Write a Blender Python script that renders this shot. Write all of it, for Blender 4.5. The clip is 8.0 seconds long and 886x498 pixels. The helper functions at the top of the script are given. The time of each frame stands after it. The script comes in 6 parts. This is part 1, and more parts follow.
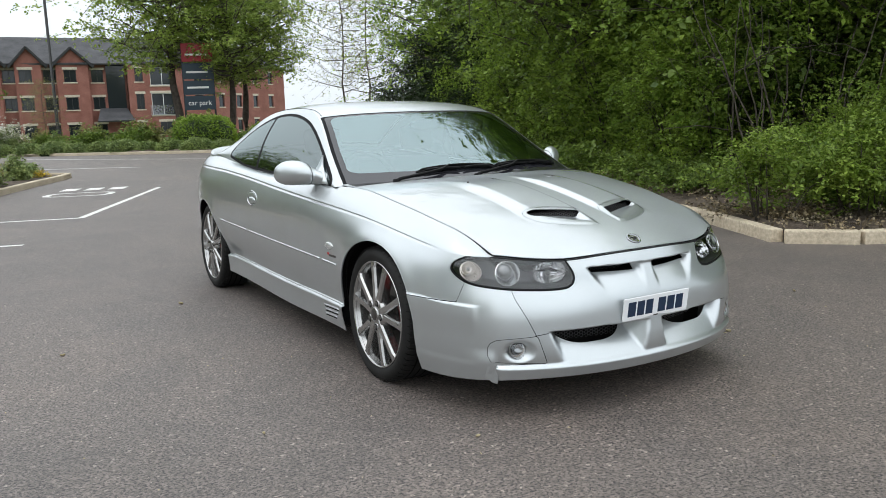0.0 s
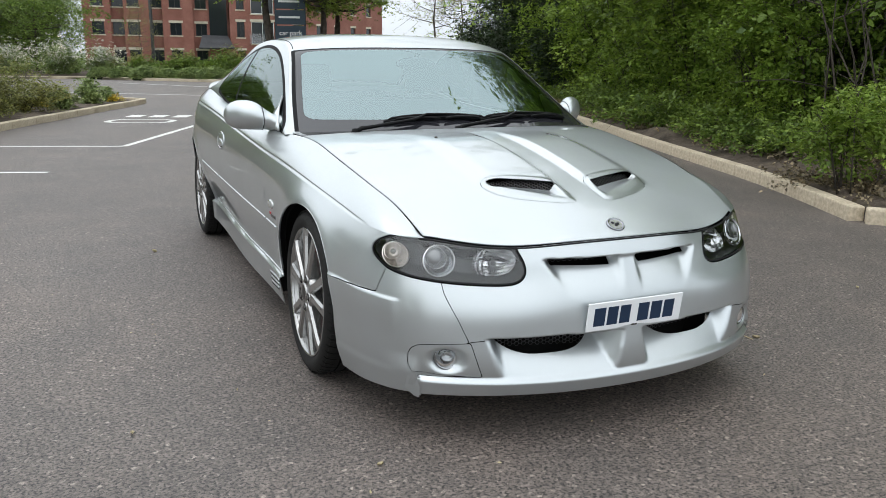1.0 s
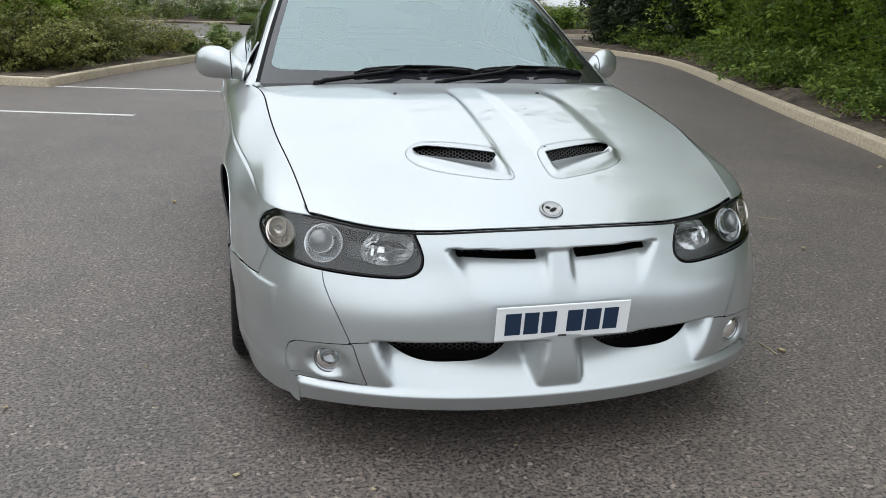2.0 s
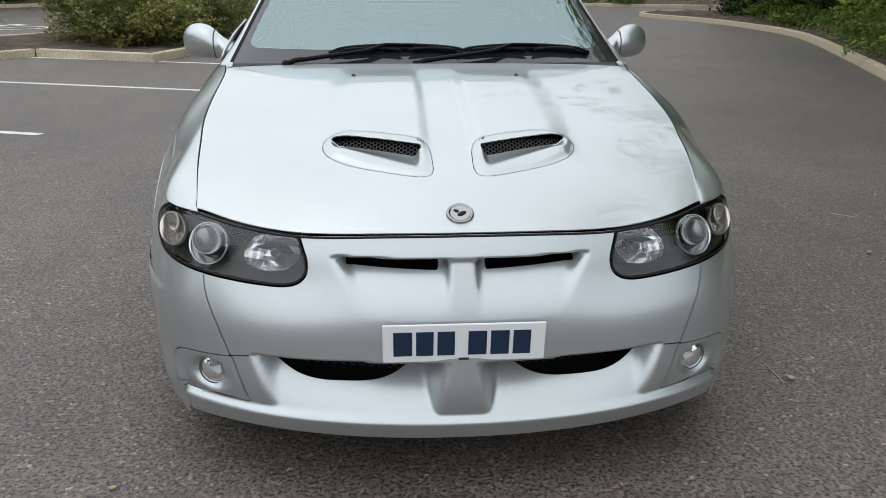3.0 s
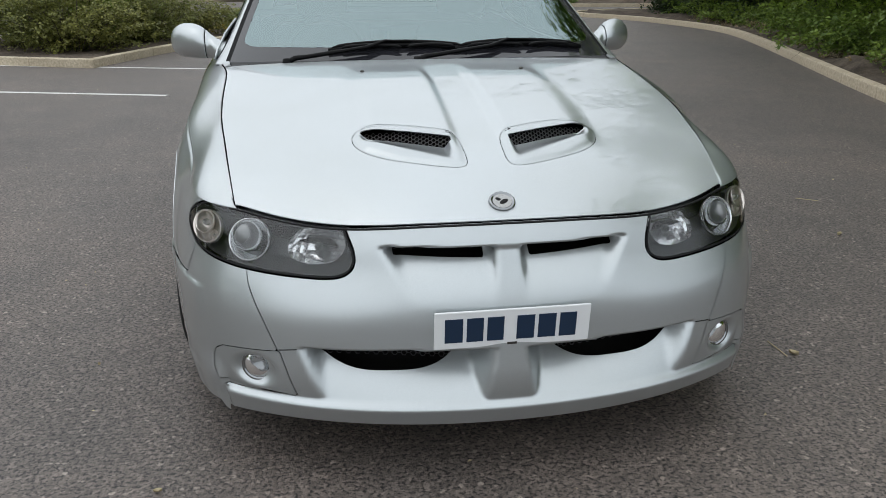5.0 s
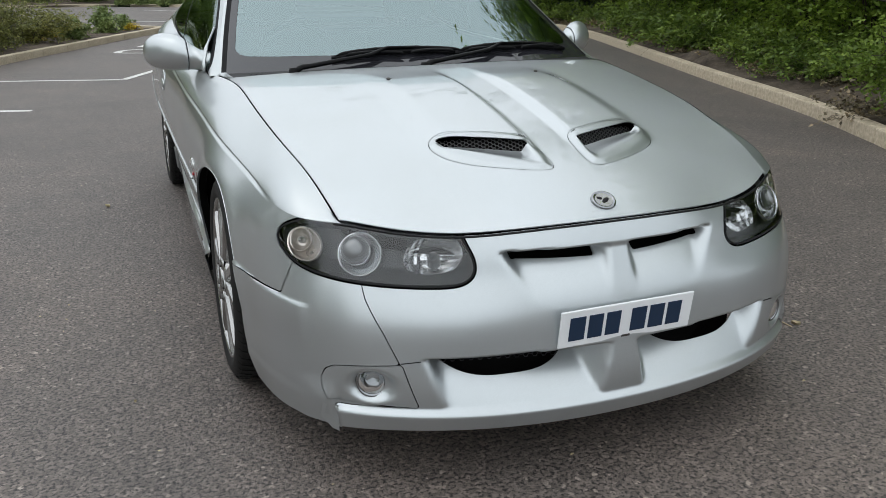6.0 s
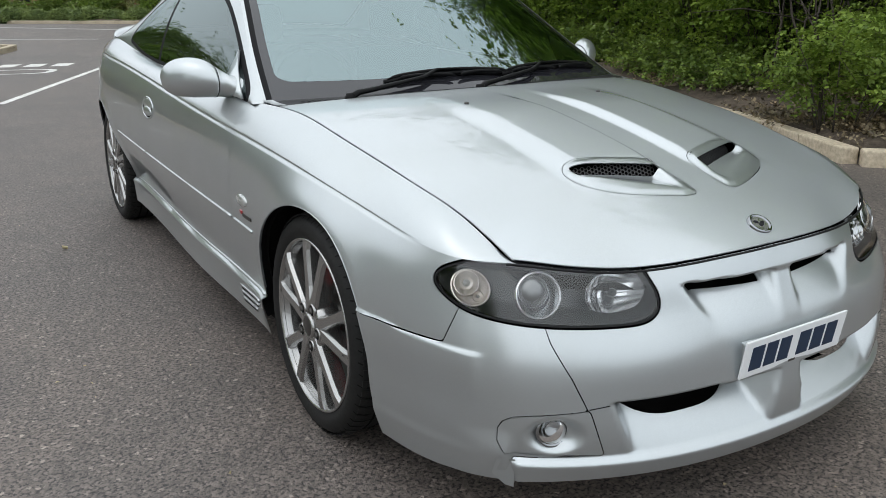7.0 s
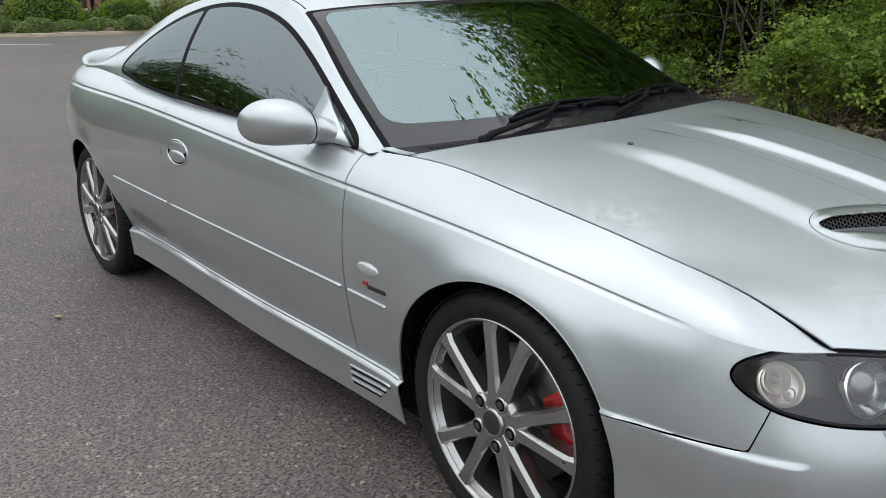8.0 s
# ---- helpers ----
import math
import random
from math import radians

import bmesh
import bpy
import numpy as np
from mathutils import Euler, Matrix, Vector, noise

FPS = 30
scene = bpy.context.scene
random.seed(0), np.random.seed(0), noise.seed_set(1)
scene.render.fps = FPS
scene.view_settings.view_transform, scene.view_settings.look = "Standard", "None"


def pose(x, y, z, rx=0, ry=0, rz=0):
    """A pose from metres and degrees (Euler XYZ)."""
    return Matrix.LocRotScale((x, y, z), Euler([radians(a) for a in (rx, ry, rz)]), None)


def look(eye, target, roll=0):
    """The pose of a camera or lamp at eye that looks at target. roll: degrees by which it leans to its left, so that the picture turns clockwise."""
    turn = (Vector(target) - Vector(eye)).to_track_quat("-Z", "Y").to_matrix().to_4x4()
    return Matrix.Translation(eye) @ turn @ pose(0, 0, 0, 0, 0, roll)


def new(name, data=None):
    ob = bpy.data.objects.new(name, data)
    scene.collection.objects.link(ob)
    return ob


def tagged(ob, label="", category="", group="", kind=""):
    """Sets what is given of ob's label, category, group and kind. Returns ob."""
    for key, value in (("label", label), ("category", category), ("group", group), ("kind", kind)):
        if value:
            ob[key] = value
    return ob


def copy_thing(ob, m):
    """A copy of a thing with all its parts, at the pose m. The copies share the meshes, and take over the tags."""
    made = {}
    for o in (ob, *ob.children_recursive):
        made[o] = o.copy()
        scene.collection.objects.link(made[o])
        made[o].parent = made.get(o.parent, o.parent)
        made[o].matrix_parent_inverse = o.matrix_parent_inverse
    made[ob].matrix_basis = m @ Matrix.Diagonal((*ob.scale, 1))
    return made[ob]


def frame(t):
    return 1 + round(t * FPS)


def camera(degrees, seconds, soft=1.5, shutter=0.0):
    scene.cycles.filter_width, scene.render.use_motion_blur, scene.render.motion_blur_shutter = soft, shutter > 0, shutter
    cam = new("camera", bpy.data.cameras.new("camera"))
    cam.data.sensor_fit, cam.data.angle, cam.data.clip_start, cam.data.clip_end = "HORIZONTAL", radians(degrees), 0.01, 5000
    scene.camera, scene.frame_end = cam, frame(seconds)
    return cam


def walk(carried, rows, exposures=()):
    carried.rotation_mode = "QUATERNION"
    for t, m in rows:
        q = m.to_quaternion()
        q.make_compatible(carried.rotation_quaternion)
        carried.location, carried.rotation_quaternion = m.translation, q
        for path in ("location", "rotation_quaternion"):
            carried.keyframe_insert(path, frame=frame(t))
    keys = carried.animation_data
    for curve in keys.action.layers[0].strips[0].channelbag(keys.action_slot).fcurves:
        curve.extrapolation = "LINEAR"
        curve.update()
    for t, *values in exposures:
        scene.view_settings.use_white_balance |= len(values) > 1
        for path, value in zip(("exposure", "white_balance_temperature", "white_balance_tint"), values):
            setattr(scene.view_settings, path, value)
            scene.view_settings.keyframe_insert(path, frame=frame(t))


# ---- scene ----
cam = camera(57.0, 8.0, soft=0.85)
PATH = [
    (0, (-2.5, -3.408, 1.238), (-1.494, -1.71, 0.916), -1.8),
    (0.5, (-2.06, -3.214, 1.224), (-1.139, -1.482, 0.837), -0.5),
    (1, (-1.631, -3.044, 1.233), (-0.837, -1.267, 0.772), 0.6),
    (1.5, (-1.183, -2.939, 1.22), (-0.55, -1.116, 0.697), 1.2),
    (1.7, (-1.018, -2.907, 1.217), (-0.456, -1.067, 0.671), 1.3),
    (2.8, (-0.289, -2.665, 1.221), (-0.094, -0.778, 0.586), 0.5),
    (3, (-0.179, -2.655, 1.222), (-0.036, -0.766, 0.581), 0.3),
    (3.5, (-0.018, -2.63, 1.22), (0.038, -0.738, 0.574), -0.2),
    (4, (0.017, -2.627, 1.214), (0.069, -0.735, 0.569), -0.4),
    (4.5, (-0.116, -2.649, 1.208), (0.023, -0.76, 0.565), -0.5),
    (4.7, (-0.237, -2.672, 1.203), (-0.042, -0.788, 0.561), -0.5),
    (5.8, (-0.968, -2.575, 1.206), (-0.356, -0.776, 0.581), -0.0),
    (6, (-1.082, -2.513, 1.221), (-0.402, -0.743, 0.586), -0.5),
    (6.5, (-1.385, -2.359, 1.229), (-0.543, -0.655, 0.608), -0.4),
    (7, (-1.665, -2.056, 1.243), (-0.674, -0.429, 0.634), -0.5),
    (7.5, (-1.895, -1.696, 1.273), (-0.778, -0.15, 0.67), -0.7),
    (8, (-2.056, -1.262, 1.31), (-0.838, 0.204, 0.703), -1.4),
]
EXPOSURES = [(0, 1.38), (1.5, 1.28), (3, 0.99), (4.5, 0.86), (6, 0.98), (8, 1.15)]
walk(cam, [(t, look(eye, target, roll)) for t, eye, target, roll in PATH], EXPOSURES)

# ---- light ----
world = bpy.data.worlds.new("sky")
scene.world = world
world.use_nodes = True
wn = world.node_tree.nodes
sky = wn.new("ShaderNodeTexSky")
sky.sky_type, sky.sun_disc = "NISHITA", False
sky.sun_elevation, sky.sun_rotation = radians(66), radians(-81)
sky.air_density, sky.dust_density, sky.ozone_density = 1.0, 3.0, 1.0
# an even overcast layer under the sky's own light
grey_sky = wn.new("ShaderNodeHueSaturation")
grey_sky.inputs["Saturation"].default_value = 0.35
cloud = wn.new("ShaderNodeMix")
cloud.data_type = "RGBA"
cloud.inputs[0].default_value = 0.86
# an overcast dome, nearly twice as bright round the veiled sun as near the horizon
way = wn.new("ShaderNodeTexCoord")
tilt = wn.new("ShaderNodeVectorMath")
tilt.operation = "DOT_PRODUCT"
tilt.inputs[1].default_value = (-0.07, -0.17, 0.983)
dome = wn.new("ShaderNodeValToRGB")
dome.color_ramp.elements[0].position, dome.color_ramp.elements[0].color = 0.0, (0.55, 0.602, 0.645, 1)
dome.color_ramp.elements[1].position, dome.color_ramp.elements[1].color = 0.55, (0.895, 0.96, 1.005, 1)
top = dome.color_ramp.elements.new(1.0)
top.color = (0.94, 1.005, 1.05, 1)
gain = wn.new("ShaderNodeVectorMath")
gain.operation = "SCALE"
gain.inputs["Scale"].default_value = 4.6
world.node_tree.links.new(way.outputs["Generated"], tilt.inputs[0])
world.node_tree.links.new(tilt.outputs["Value"], dome.inputs[0])
world.node_tree.links.new(dome.outputs[0], gain.inputs[0])
world.node_tree.links.new(gain.outputs[0], cloud.inputs[7])
world.node_tree.links.new(sky.outputs[0], grey_sky.inputs["Color"])
world.node_tree.links.new(grey_sky.outputs[0], cloud.inputs[6])
world.node_tree.links.new(cloud.outputs[2], wn["Background"].inputs[0])
wn["Background"].inputs[1].default_value = 0.145
sun_data = bpy.data.lights.new("sun", "SUN")
sun_data.energy, sun_data.angle, sun_data.color = 0.2, radians(150), (1.0, 0.98, 0.96)
sun = new("sun", sun_data)
sun.matrix_world = look((-8.8, 1.3, 20), (0, 0, 0))


# ---- materials ----
def material(name, colour=(0.5, 0.5, 0.5), rough=0.5, metal=0.0, coat=0.0, spec=0.5):
    m = bpy.data.materials.new(name)
    m.use_nodes = True
    b = m.node_tree.nodes["Principled BSDF"]
    b.inputs["Base Color"].default_value = (*colour, 1)
    b.inputs["Roughness"].default_value, b.inputs["Metallic"].default_value = rough, metal
    b.inputs["Coat Weight"].default_value, b.inputs["Specular IOR Level"].default_value = coat, spec
    b.inputs["Coat Roughness"].default_value = 0.03
    return m


def node(m, kind, **values):
    n = m.node_tree.nodes.new(kind)
    for key, value in values.items():
        n.inputs[key.replace("_", " ")].default_value = value
    return n


def link(m, a, b):
    m.node_tree.links.new(a, b)


def coords(m, space="Object"):
    return node(m, "ShaderNodeTexCoord").outputs[space]


def ramp(m, source, stops):
    r = m.node_tree.nodes.new("ShaderNodeValToRGB")
    while len(r.color_ramp.elements) < len(stops):
        r.color_ramp.elements.new(0.5)
    for e, (p, c) in zip(r.color_ramp.elements, stops):
        e.position, e.color = p, (*c, 1)
    link(m, source, r.inputs[0])
    return r.outputs[0]


def mixed(m, factor, a, b, blend="MIX"):
    n = m.node_tree.nodes.new("ShaderNodeMix")
    n.data_type, n.blend_type = "RGBA", blend
    for value, socket in ((factor, n.inputs[0]), (a, n.inputs[6]), (b, n.inputs[7])):
        if hasattr(value, "node"):
            link(m, value, socket)
        else:
            socket.default_value = value if isinstance(value, float) else (*value, 1)
    return n.outputs[2]


def noise_of(m, scale, detail=4.0, rough=0.55, space="Object"):
    n = node(m, "ShaderNodeTexNoise", Scale=scale, Detail=detail, Roughness=rough)
    link(m, coords(m, space), n.inputs["Vector"])
    return n.outputs["Fac"]


def bump(m, source, strength, distance):
    n = node(m, "ShaderNodeBump", Strength=strength, Distance=distance)
    link(m, source, n.inputs["Height"])
    link(m, n.outputs[0], m.node_tree.nodes["Principled BSDF"].inputs["Normal"])


def base(m, source):
    link(m, source, m.node_tree.nodes["Principled BSDF"].inputs["Base Color"])


def rough_from(m, source, low, high):
    n = node(m, "ShaderNodeMapRange")
    n.inputs["To Min"].default_value, n.inputs["To Max"].default_value = low, high
    link(m, source, n.inputs["Value"])
    link(m, n.outputs[0], m.node_tree.nodes["Principled BSDF"].inputs["Roughness"])


def paint_material(name="silver_paint", bonnet=False):
    m = material(name, (0.60, 0.63, 0.64), 0.34, 0.82, 0.9)
    flake = node(m, "ShaderNodeTexVoronoi", Scale=900.0)
    link(m, coords(m), flake.inputs["Vector"])
    tone = ramp(m, flake.outputs["Color"], [(0.0, (0.465, 0.495, 0.51)), (1.0, (0.565, 0.60, 0.615))])
    film = ramp(m, noise_of(m, 3.0, 6.0), [(0.35, (1, 1, 1)), (0.75, (0.94, 0.935, 0.92))])
    tone = mixed(m, 1.0, tone, film, "MULTIPLY")
    # same silver for the bonnet, its brighter look under the sky lifted in the colour
    if bonnet:
        shader = m.node_tree.nodes["Principled BSDF"]
        shader.inputs["Metallic"].default_value, shader.inputs["Coat Weight"].default_value = 0.60, 1.0
        shader.inputs["Coat IOR"].default_value = 1.65
        tone = mixed(m, 1.0, tone, (1.05, 1.05, 1.055), "MULTIPLY")
    base(m, tone)
    rough_from(m, noise_of(m, 8.0, 5.0), *((0.38, 0.46) if bonnet else (0.315, 0.375)))
    return m


def glassy(name, tint, ior=1.5, rough=0.0, shine=(1, 1, 1)):
    """A thin pane: tinted see-through with Fresnel gloss."""
    m = bpy.data.materials.new(name)
    m.use_nodes = True
    t = m.node_tree
    t.nodes.remove(t.nodes["Principled BSDF"])
    clear, gloss = t.nodes.new("ShaderNodeBsdfTransparent"), t.nodes.new("ShaderNodeBsdfGlossy")
    clear.inputs[0].default_value, gloss.inputs["Roughness"].default_value = (*tint, 1), rough
    gloss.inputs[0].default_value = (*shine, 1)
    fres, mix = t.nodes.new("ShaderNodeFresnel"), t.nodes.new("ShaderNodeMixShader")
    fres.inputs[0].default_value = ior
    link(m, fres.outputs[0], mix.inputs[0])
    link(m, clear.outputs[0], mix.inputs[1])
    link(m, gloss.outputs[0], mix.inputs[2])
    link(m, mix.outputs[0], t.nodes["Material Output"].inputs[0])
    return m


def asphalt_material():
    """Brown-grey binder with pale stones; the shade in the small pits between them is put into the colour."""
    m = material("asphalt", rough=0.62, spec=0.75)
    stones = node(m, "ShaderNodeTexVoronoi", Scale=82.0)
    link(m, coords(m), stones.inputs["Vector"])
    tone = ramp(m, stones.outputs["Color"], [(0.0, (0.070, 0.058, 0.051)), (0.5, (0.121, 0.101, 0.090)), (0.85, (0.175, 0.147, 0.130)), (1.0, (0.38, 0.33, 0.285))])
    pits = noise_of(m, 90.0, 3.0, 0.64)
    # darkens the colour in the hollows of the bump, lightens the tops
    pit_shade = ramp(m, pits, [(0.40, (0.10, 0.10, 0.10)), (0.47, (0.86, 0.86, 0.86)), (0.56, (1.18, 1.18, 1.18))])
    patch = ramp(m, noise_of(m, 0.35, 6.0, 0.6), [(0.3, (0.80, 0.80, 0.80)), (0.5, (1, 1, 1)), (0.7, (1.2, 1.16, 1.12))])
    worn = ramp(m, noise_of(m, 2.2, 5.0), [(0.35, (0.88, 0.88, 0.88)), (0.65, (1.10, 1.08, 1.06))])
    tone = mixed(m, 1.0, mixed(m, 1.0, tone, patch, "MULTIPLY"), worn, "MULTIPLY")
    base(m, mixed(m, 1.0, tone, pit_shade, "MULTIPLY"))
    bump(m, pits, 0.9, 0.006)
    return m


def speckled(name, dark, light, scale, rough=0.9, relief=0.004, fine=14.0):
    m = material(name, rough=rough, spec=0.3)
    big = ramp(m, noise_of(m, scale, 6.0, 0.65), [(0.3, dark), (0.7, light)])
    small = ramp(m, noise_of(m, scale * fine, 4.0), [(0.3, (0.72, 0.72, 0.72)), (0.7, (1.2, 1.2, 1.2))])
    base(m, mixed(m, 1.0, big, small, "MULTIPLY"))
    bump(m, noise_of(m, scale * fine, 5.0), 0.7, relief)
    return m


def leaf_material(name, dark, light, through_light=0.35):
    m = material(name, rough=0.5, spec=0.35)
    rnd = m.node_tree.nodes.new("ShaderNodeNewGeometry").outputs["Random Per Island"]
    tone = ramp(m, rnd, [(0.0, dark), (0.7, light), (1.0, tuple(min(1, c * 1.2) for c in light))])
    # lit clumps and shaded gaps of the foliage, put into the leaf colour
    clump_shade = ramp(m, noise_of(m, 0.9, 3.0), [(0.3, (0.58, 0.64, 0.60)), (0.7, (1.30, 1.22, 1.04))])
    colour = mixed(m, 1.0, tone, clump_shade, "MULTIPLY")
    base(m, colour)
    t = m.node_tree
    back, mix = t.nodes.new("ShaderNodeBsdfTranslucent"), t.nodes.new("ShaderNodeMixShader")
    mix.inputs[0].default_value = through_light
    link(m, colour, back.inputs[0])
    link(m, t.nodes["Principled BSDF"].outputs[0], mix.inputs[1])
    link(m, back.outputs[0], mix.inputs[2])
    link(m, mix.outputs[0], t.nodes["Material Output"].inputs[0])
    return m


PAINT = paint_material()
BONNET_PAINT_LIT = paint_material("bonnet_silver_paint_lit", True)
ASPHALT = asphalt_material()
BLACK = material("black_plastic", (0.009, 0.009, 0.010), 0.5, spec=0.22)
RUBBER = speckled("tyre_rubber", (0.006, 0.006, 0.006), (0.013, 0.0125, 0.012), 9.0, 0.7, 0.001)
# near-black colour that stands in for deep shade in openings and recesses
CAVITY = material("cavity_shade", (0.006, 0.006, 0.006), 0.9, spec=0.1)
ALLOY = material("alloy_silver", (0.385, 0.382, 0.376), 0.26, 0.95, 0.3)
BARREL = material("alloy_barrel", (0.42, 0.416, 0.41), 0.22, 0.95)
FRIT = material("screen_frit", (0.020, 0.020, 0.024), 0.06, 0.0, 0.12, 0.6)
CHROME = material("chrome", (0.75, 0.76, 0.77), 0.06, 1.0)
BEZEL = material("lamp_bezel", (0.042, 0.045, 0.048), 0.30, 0.4)
BOWL = material("lamp_reflector", (0.80, 0.81, 0.82), 0.15, 0.9)
SMOKED = material("smoky_glass", (0.20, 0.205, 0.21), 0.05, 0.25, 0.9)
STEEL = material("brake_steel", (0.10, 0.095, 0.09), 0.4, 0.9)
RED = material("red_enamel", (0.42, 0.012, 0.014), 0.3, 0.0, 0.6)
PLATE = material("plate_white", (0.78, 0.79, 0.80), 0.35)
INK = material("plate_ink", (0.008, 0.025, 0.06), 0.4)
WIPER = material("wiper_black", (0.004, 0.004, 0.0045), 0.45, spec=0.12)
TRIM = material("rubber_trim", (0.009, 0.009, 0.010), 0.6, spec=0.08)
SCREEN = glassy("windscreen_glass", (0.66, 0.74, 0.73), 3.5, shine=(0.78, 0.96, 0.98))
TINT = glassy("side_glass", (0.13, 0.15, 0.15), 2.5, shine=(0.86, 0.97, 0.97))
LENS = glassy("lamp_lens", (0.95, 0.955, 0.955), 1.7)
AMBER = material("clear_bulb", (0.80, 0.735, 0.68), 0.22, 0.55)
GREY_BOWL = material("projector_bowl", (0.60, 0.61, 0.62), 0.14, 0.95)
FOG_CHROME = material("fog_chrome", (0.30, 0.31, 0.32), 0.08, 1.0)
CLEAR = material("clear_plastic", (0.52, 0.53, 0.52), 0.12, 0.45, 0.5)
CABIN = material("cabin_cloth", (0.035, 0.036, 0.038), 0.8)
DASH = material("dash_vinyl", (0.05, 0.052, 0.055), 0.6)
WHITE_LINE = speckled("road_paint", (0.62, 0.61, 0.58), (0.80, 0.79, 0.76), 5.0, 0.7, 0.001)
CONCRETE = speckled("kerb_concrete", (0.44, 0.365, 0.265), (0.60, 0.52, 0.395), 2.2, 0.9, 0.003)
SOIL = speckled("bark_soil", (0.045, 0.034, 0.026), (0.15, 0.118, 0.09), 3.0, 0.95, 0.03, 9.0)
GRASS = speckled("verge_grass", (0.05, 0.075, 0.02), (0.11, 0.14, 0.045), 1.2, 0.9, 0.03, 20.0)
BARK = speckled("bark", (0.040, 0.033, 0.027), (0.115, 0.098, 0.082), 5.0, 0.95, 0.01)
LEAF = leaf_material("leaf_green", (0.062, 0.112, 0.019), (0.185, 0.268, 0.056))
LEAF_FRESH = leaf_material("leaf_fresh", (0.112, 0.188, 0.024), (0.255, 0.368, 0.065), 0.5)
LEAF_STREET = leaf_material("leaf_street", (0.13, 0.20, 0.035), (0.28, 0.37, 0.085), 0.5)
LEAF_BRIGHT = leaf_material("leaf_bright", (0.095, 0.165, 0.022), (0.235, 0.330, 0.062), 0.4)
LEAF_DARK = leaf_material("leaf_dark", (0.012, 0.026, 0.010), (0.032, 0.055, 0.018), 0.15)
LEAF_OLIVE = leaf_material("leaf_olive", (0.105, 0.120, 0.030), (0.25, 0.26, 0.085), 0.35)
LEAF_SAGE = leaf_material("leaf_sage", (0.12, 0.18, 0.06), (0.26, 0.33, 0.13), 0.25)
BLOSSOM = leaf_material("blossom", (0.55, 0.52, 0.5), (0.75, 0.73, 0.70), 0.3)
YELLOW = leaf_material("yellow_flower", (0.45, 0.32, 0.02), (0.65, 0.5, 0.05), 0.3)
BRICK = speckled("red_brick", (0.215, 0.088, 0.068), (0.31, 0.14, 0.112), 0.8, 0.9, 0.004, 18.0)
SLATE = speckled("roof_slate", (0.045, 0.045, 0.048), (0.085, 0.085, 0.09), 1.0, 0.8, 0.01)
STONE = speckled("lintel_stone", (0.48, 0.42, 0.33), (0.62, 0.56, 0.46), 1.0)
WHITE = material("white_paint", (0.72, 0.72, 0.70), 0.5)
DARK_PANE = material("dark_pane", (0.02, 0.024, 0.028), 0.06, 0.0)
SIGN_BLUE = material("sign_blue", (0.012, 0.03, 0.048), 0.45)
SIGN_RED = material("sign_red", (0.30, 0.012, 0.02), 0.45)
POLE = material("black_pole", (0.012, 0.012, 0.013), 0.5)


# ---- mesh tools ----
def mesh_of(verts, faces, mat, smooth=True):
    me = bpy.data.meshes.new("mesh")
    me.from_pydata([tuple(map(float, v)) for v in verts], [], [tuple(int(i) for i in f) for f in faces])
    me.materials.append(mat)
    if smooth:
        me.polygons.foreach_set("use_smooth", [True] * len(me.polygons))
    me.update()
    return me


def part(name, data, mat, parent=None, label="", smooth=True, thick=0.0, rim=True):
    """Links a bmesh, a (verts, faces) pair or a mesh as one object under a thing or a part."""
    if isinstance(data, bmesh.types.BMesh):
        me = bpy.data.meshes.new(name)
        bmesh.ops.recalc_face_normals(data, faces=data.faces)
        data.to_mesh(me)
        data.free()
        me.materials.append(mat)
        me.polygons.foreach_set("use_smooth", [smooth] * len(me.polygons))
    elif isinstance(data, tuple):
        me = mesh_of(*data, mat, smooth)
    else:
        me = data
    me.name = name
    ob = new(name, me)
    ob.parent = parent
    if thick:
        so = ob.modifiers.new("thickness", "SOLIDIFY")
        so.thickness, so.offset, so.use_rim = thick, -1, rim
    return tagged(ob, label)


def thing(name, label, category, group="", kind="", at=(0, 0, 0), turn=0.0):
    ob = new(name)
    ob.matrix_world = pose(*at, 0, 0, turn)
    return tagged(ob, label, category, group, kind)


def join(*pieces):
    verts, faces, n = [], [], 0
    for v, f in pieces:
        verts += [tuple(p) for p in v]
        faces += [tuple(i + n for i in q) for q in f]
        n += len(v)
    return verts, faces


def moved(data, m):
    return [tuple(m @ Vector(v)) for v in data[0]], data[1]


def flipped(data):
    return [(-v[0], v[1], v[2]) for v in data[0]], [tuple(reversed(f)) for f in data[1]]


def both(data):
    return join(data, flipped(data))


def box(x0, x1, y0, y1, z0, z1, bevel=0.0):
    bm = bmesh.new()
    bmesh.ops.create_cube(bm, size=1, matrix=Matrix.Translation(((x0 + x1) / 2, (y0 + y1) / 2, (z0 + z1) / 2)) @ Matrix.Diagonal((x1 - x0, y1 - y0, z1 - z0, 1)))
    if bevel:
        bmesh.ops.bevel(bm, geom=bm.edges, offset=bevel, segments=2, affect="EDGES", profile=0.5)
    data = [tuple(v.co) for v in bm.verts], [tuple(v.index for v in f.verts) for f in bm.faces]
    bm.verts.index_update()
    data = [tuple(v.co) for v in bm.verts], [tuple(v.index for v in f.verts) for f in bm.faces]
    bm.free()
    return data


def lathe(profile, steps=48, closed=False):
    """Turns (radius, height) points about the z axis."""
    verts = [(r * math.cos(2 * math.pi * k / steps), r * math.sin(2 * math.pi * k / steps), h) for r, h in profile for k in range(steps)]
    n = len(profile)
    rows = range(n if closed else n - 1)
    faces = [(i * steps + k, i * steps + (k + 1) % steps, (i + 1) % n * steps + (k + 1) % steps, (i + 1) % n * steps + k) for i in rows for k in range(steps)]
    return verts, faces


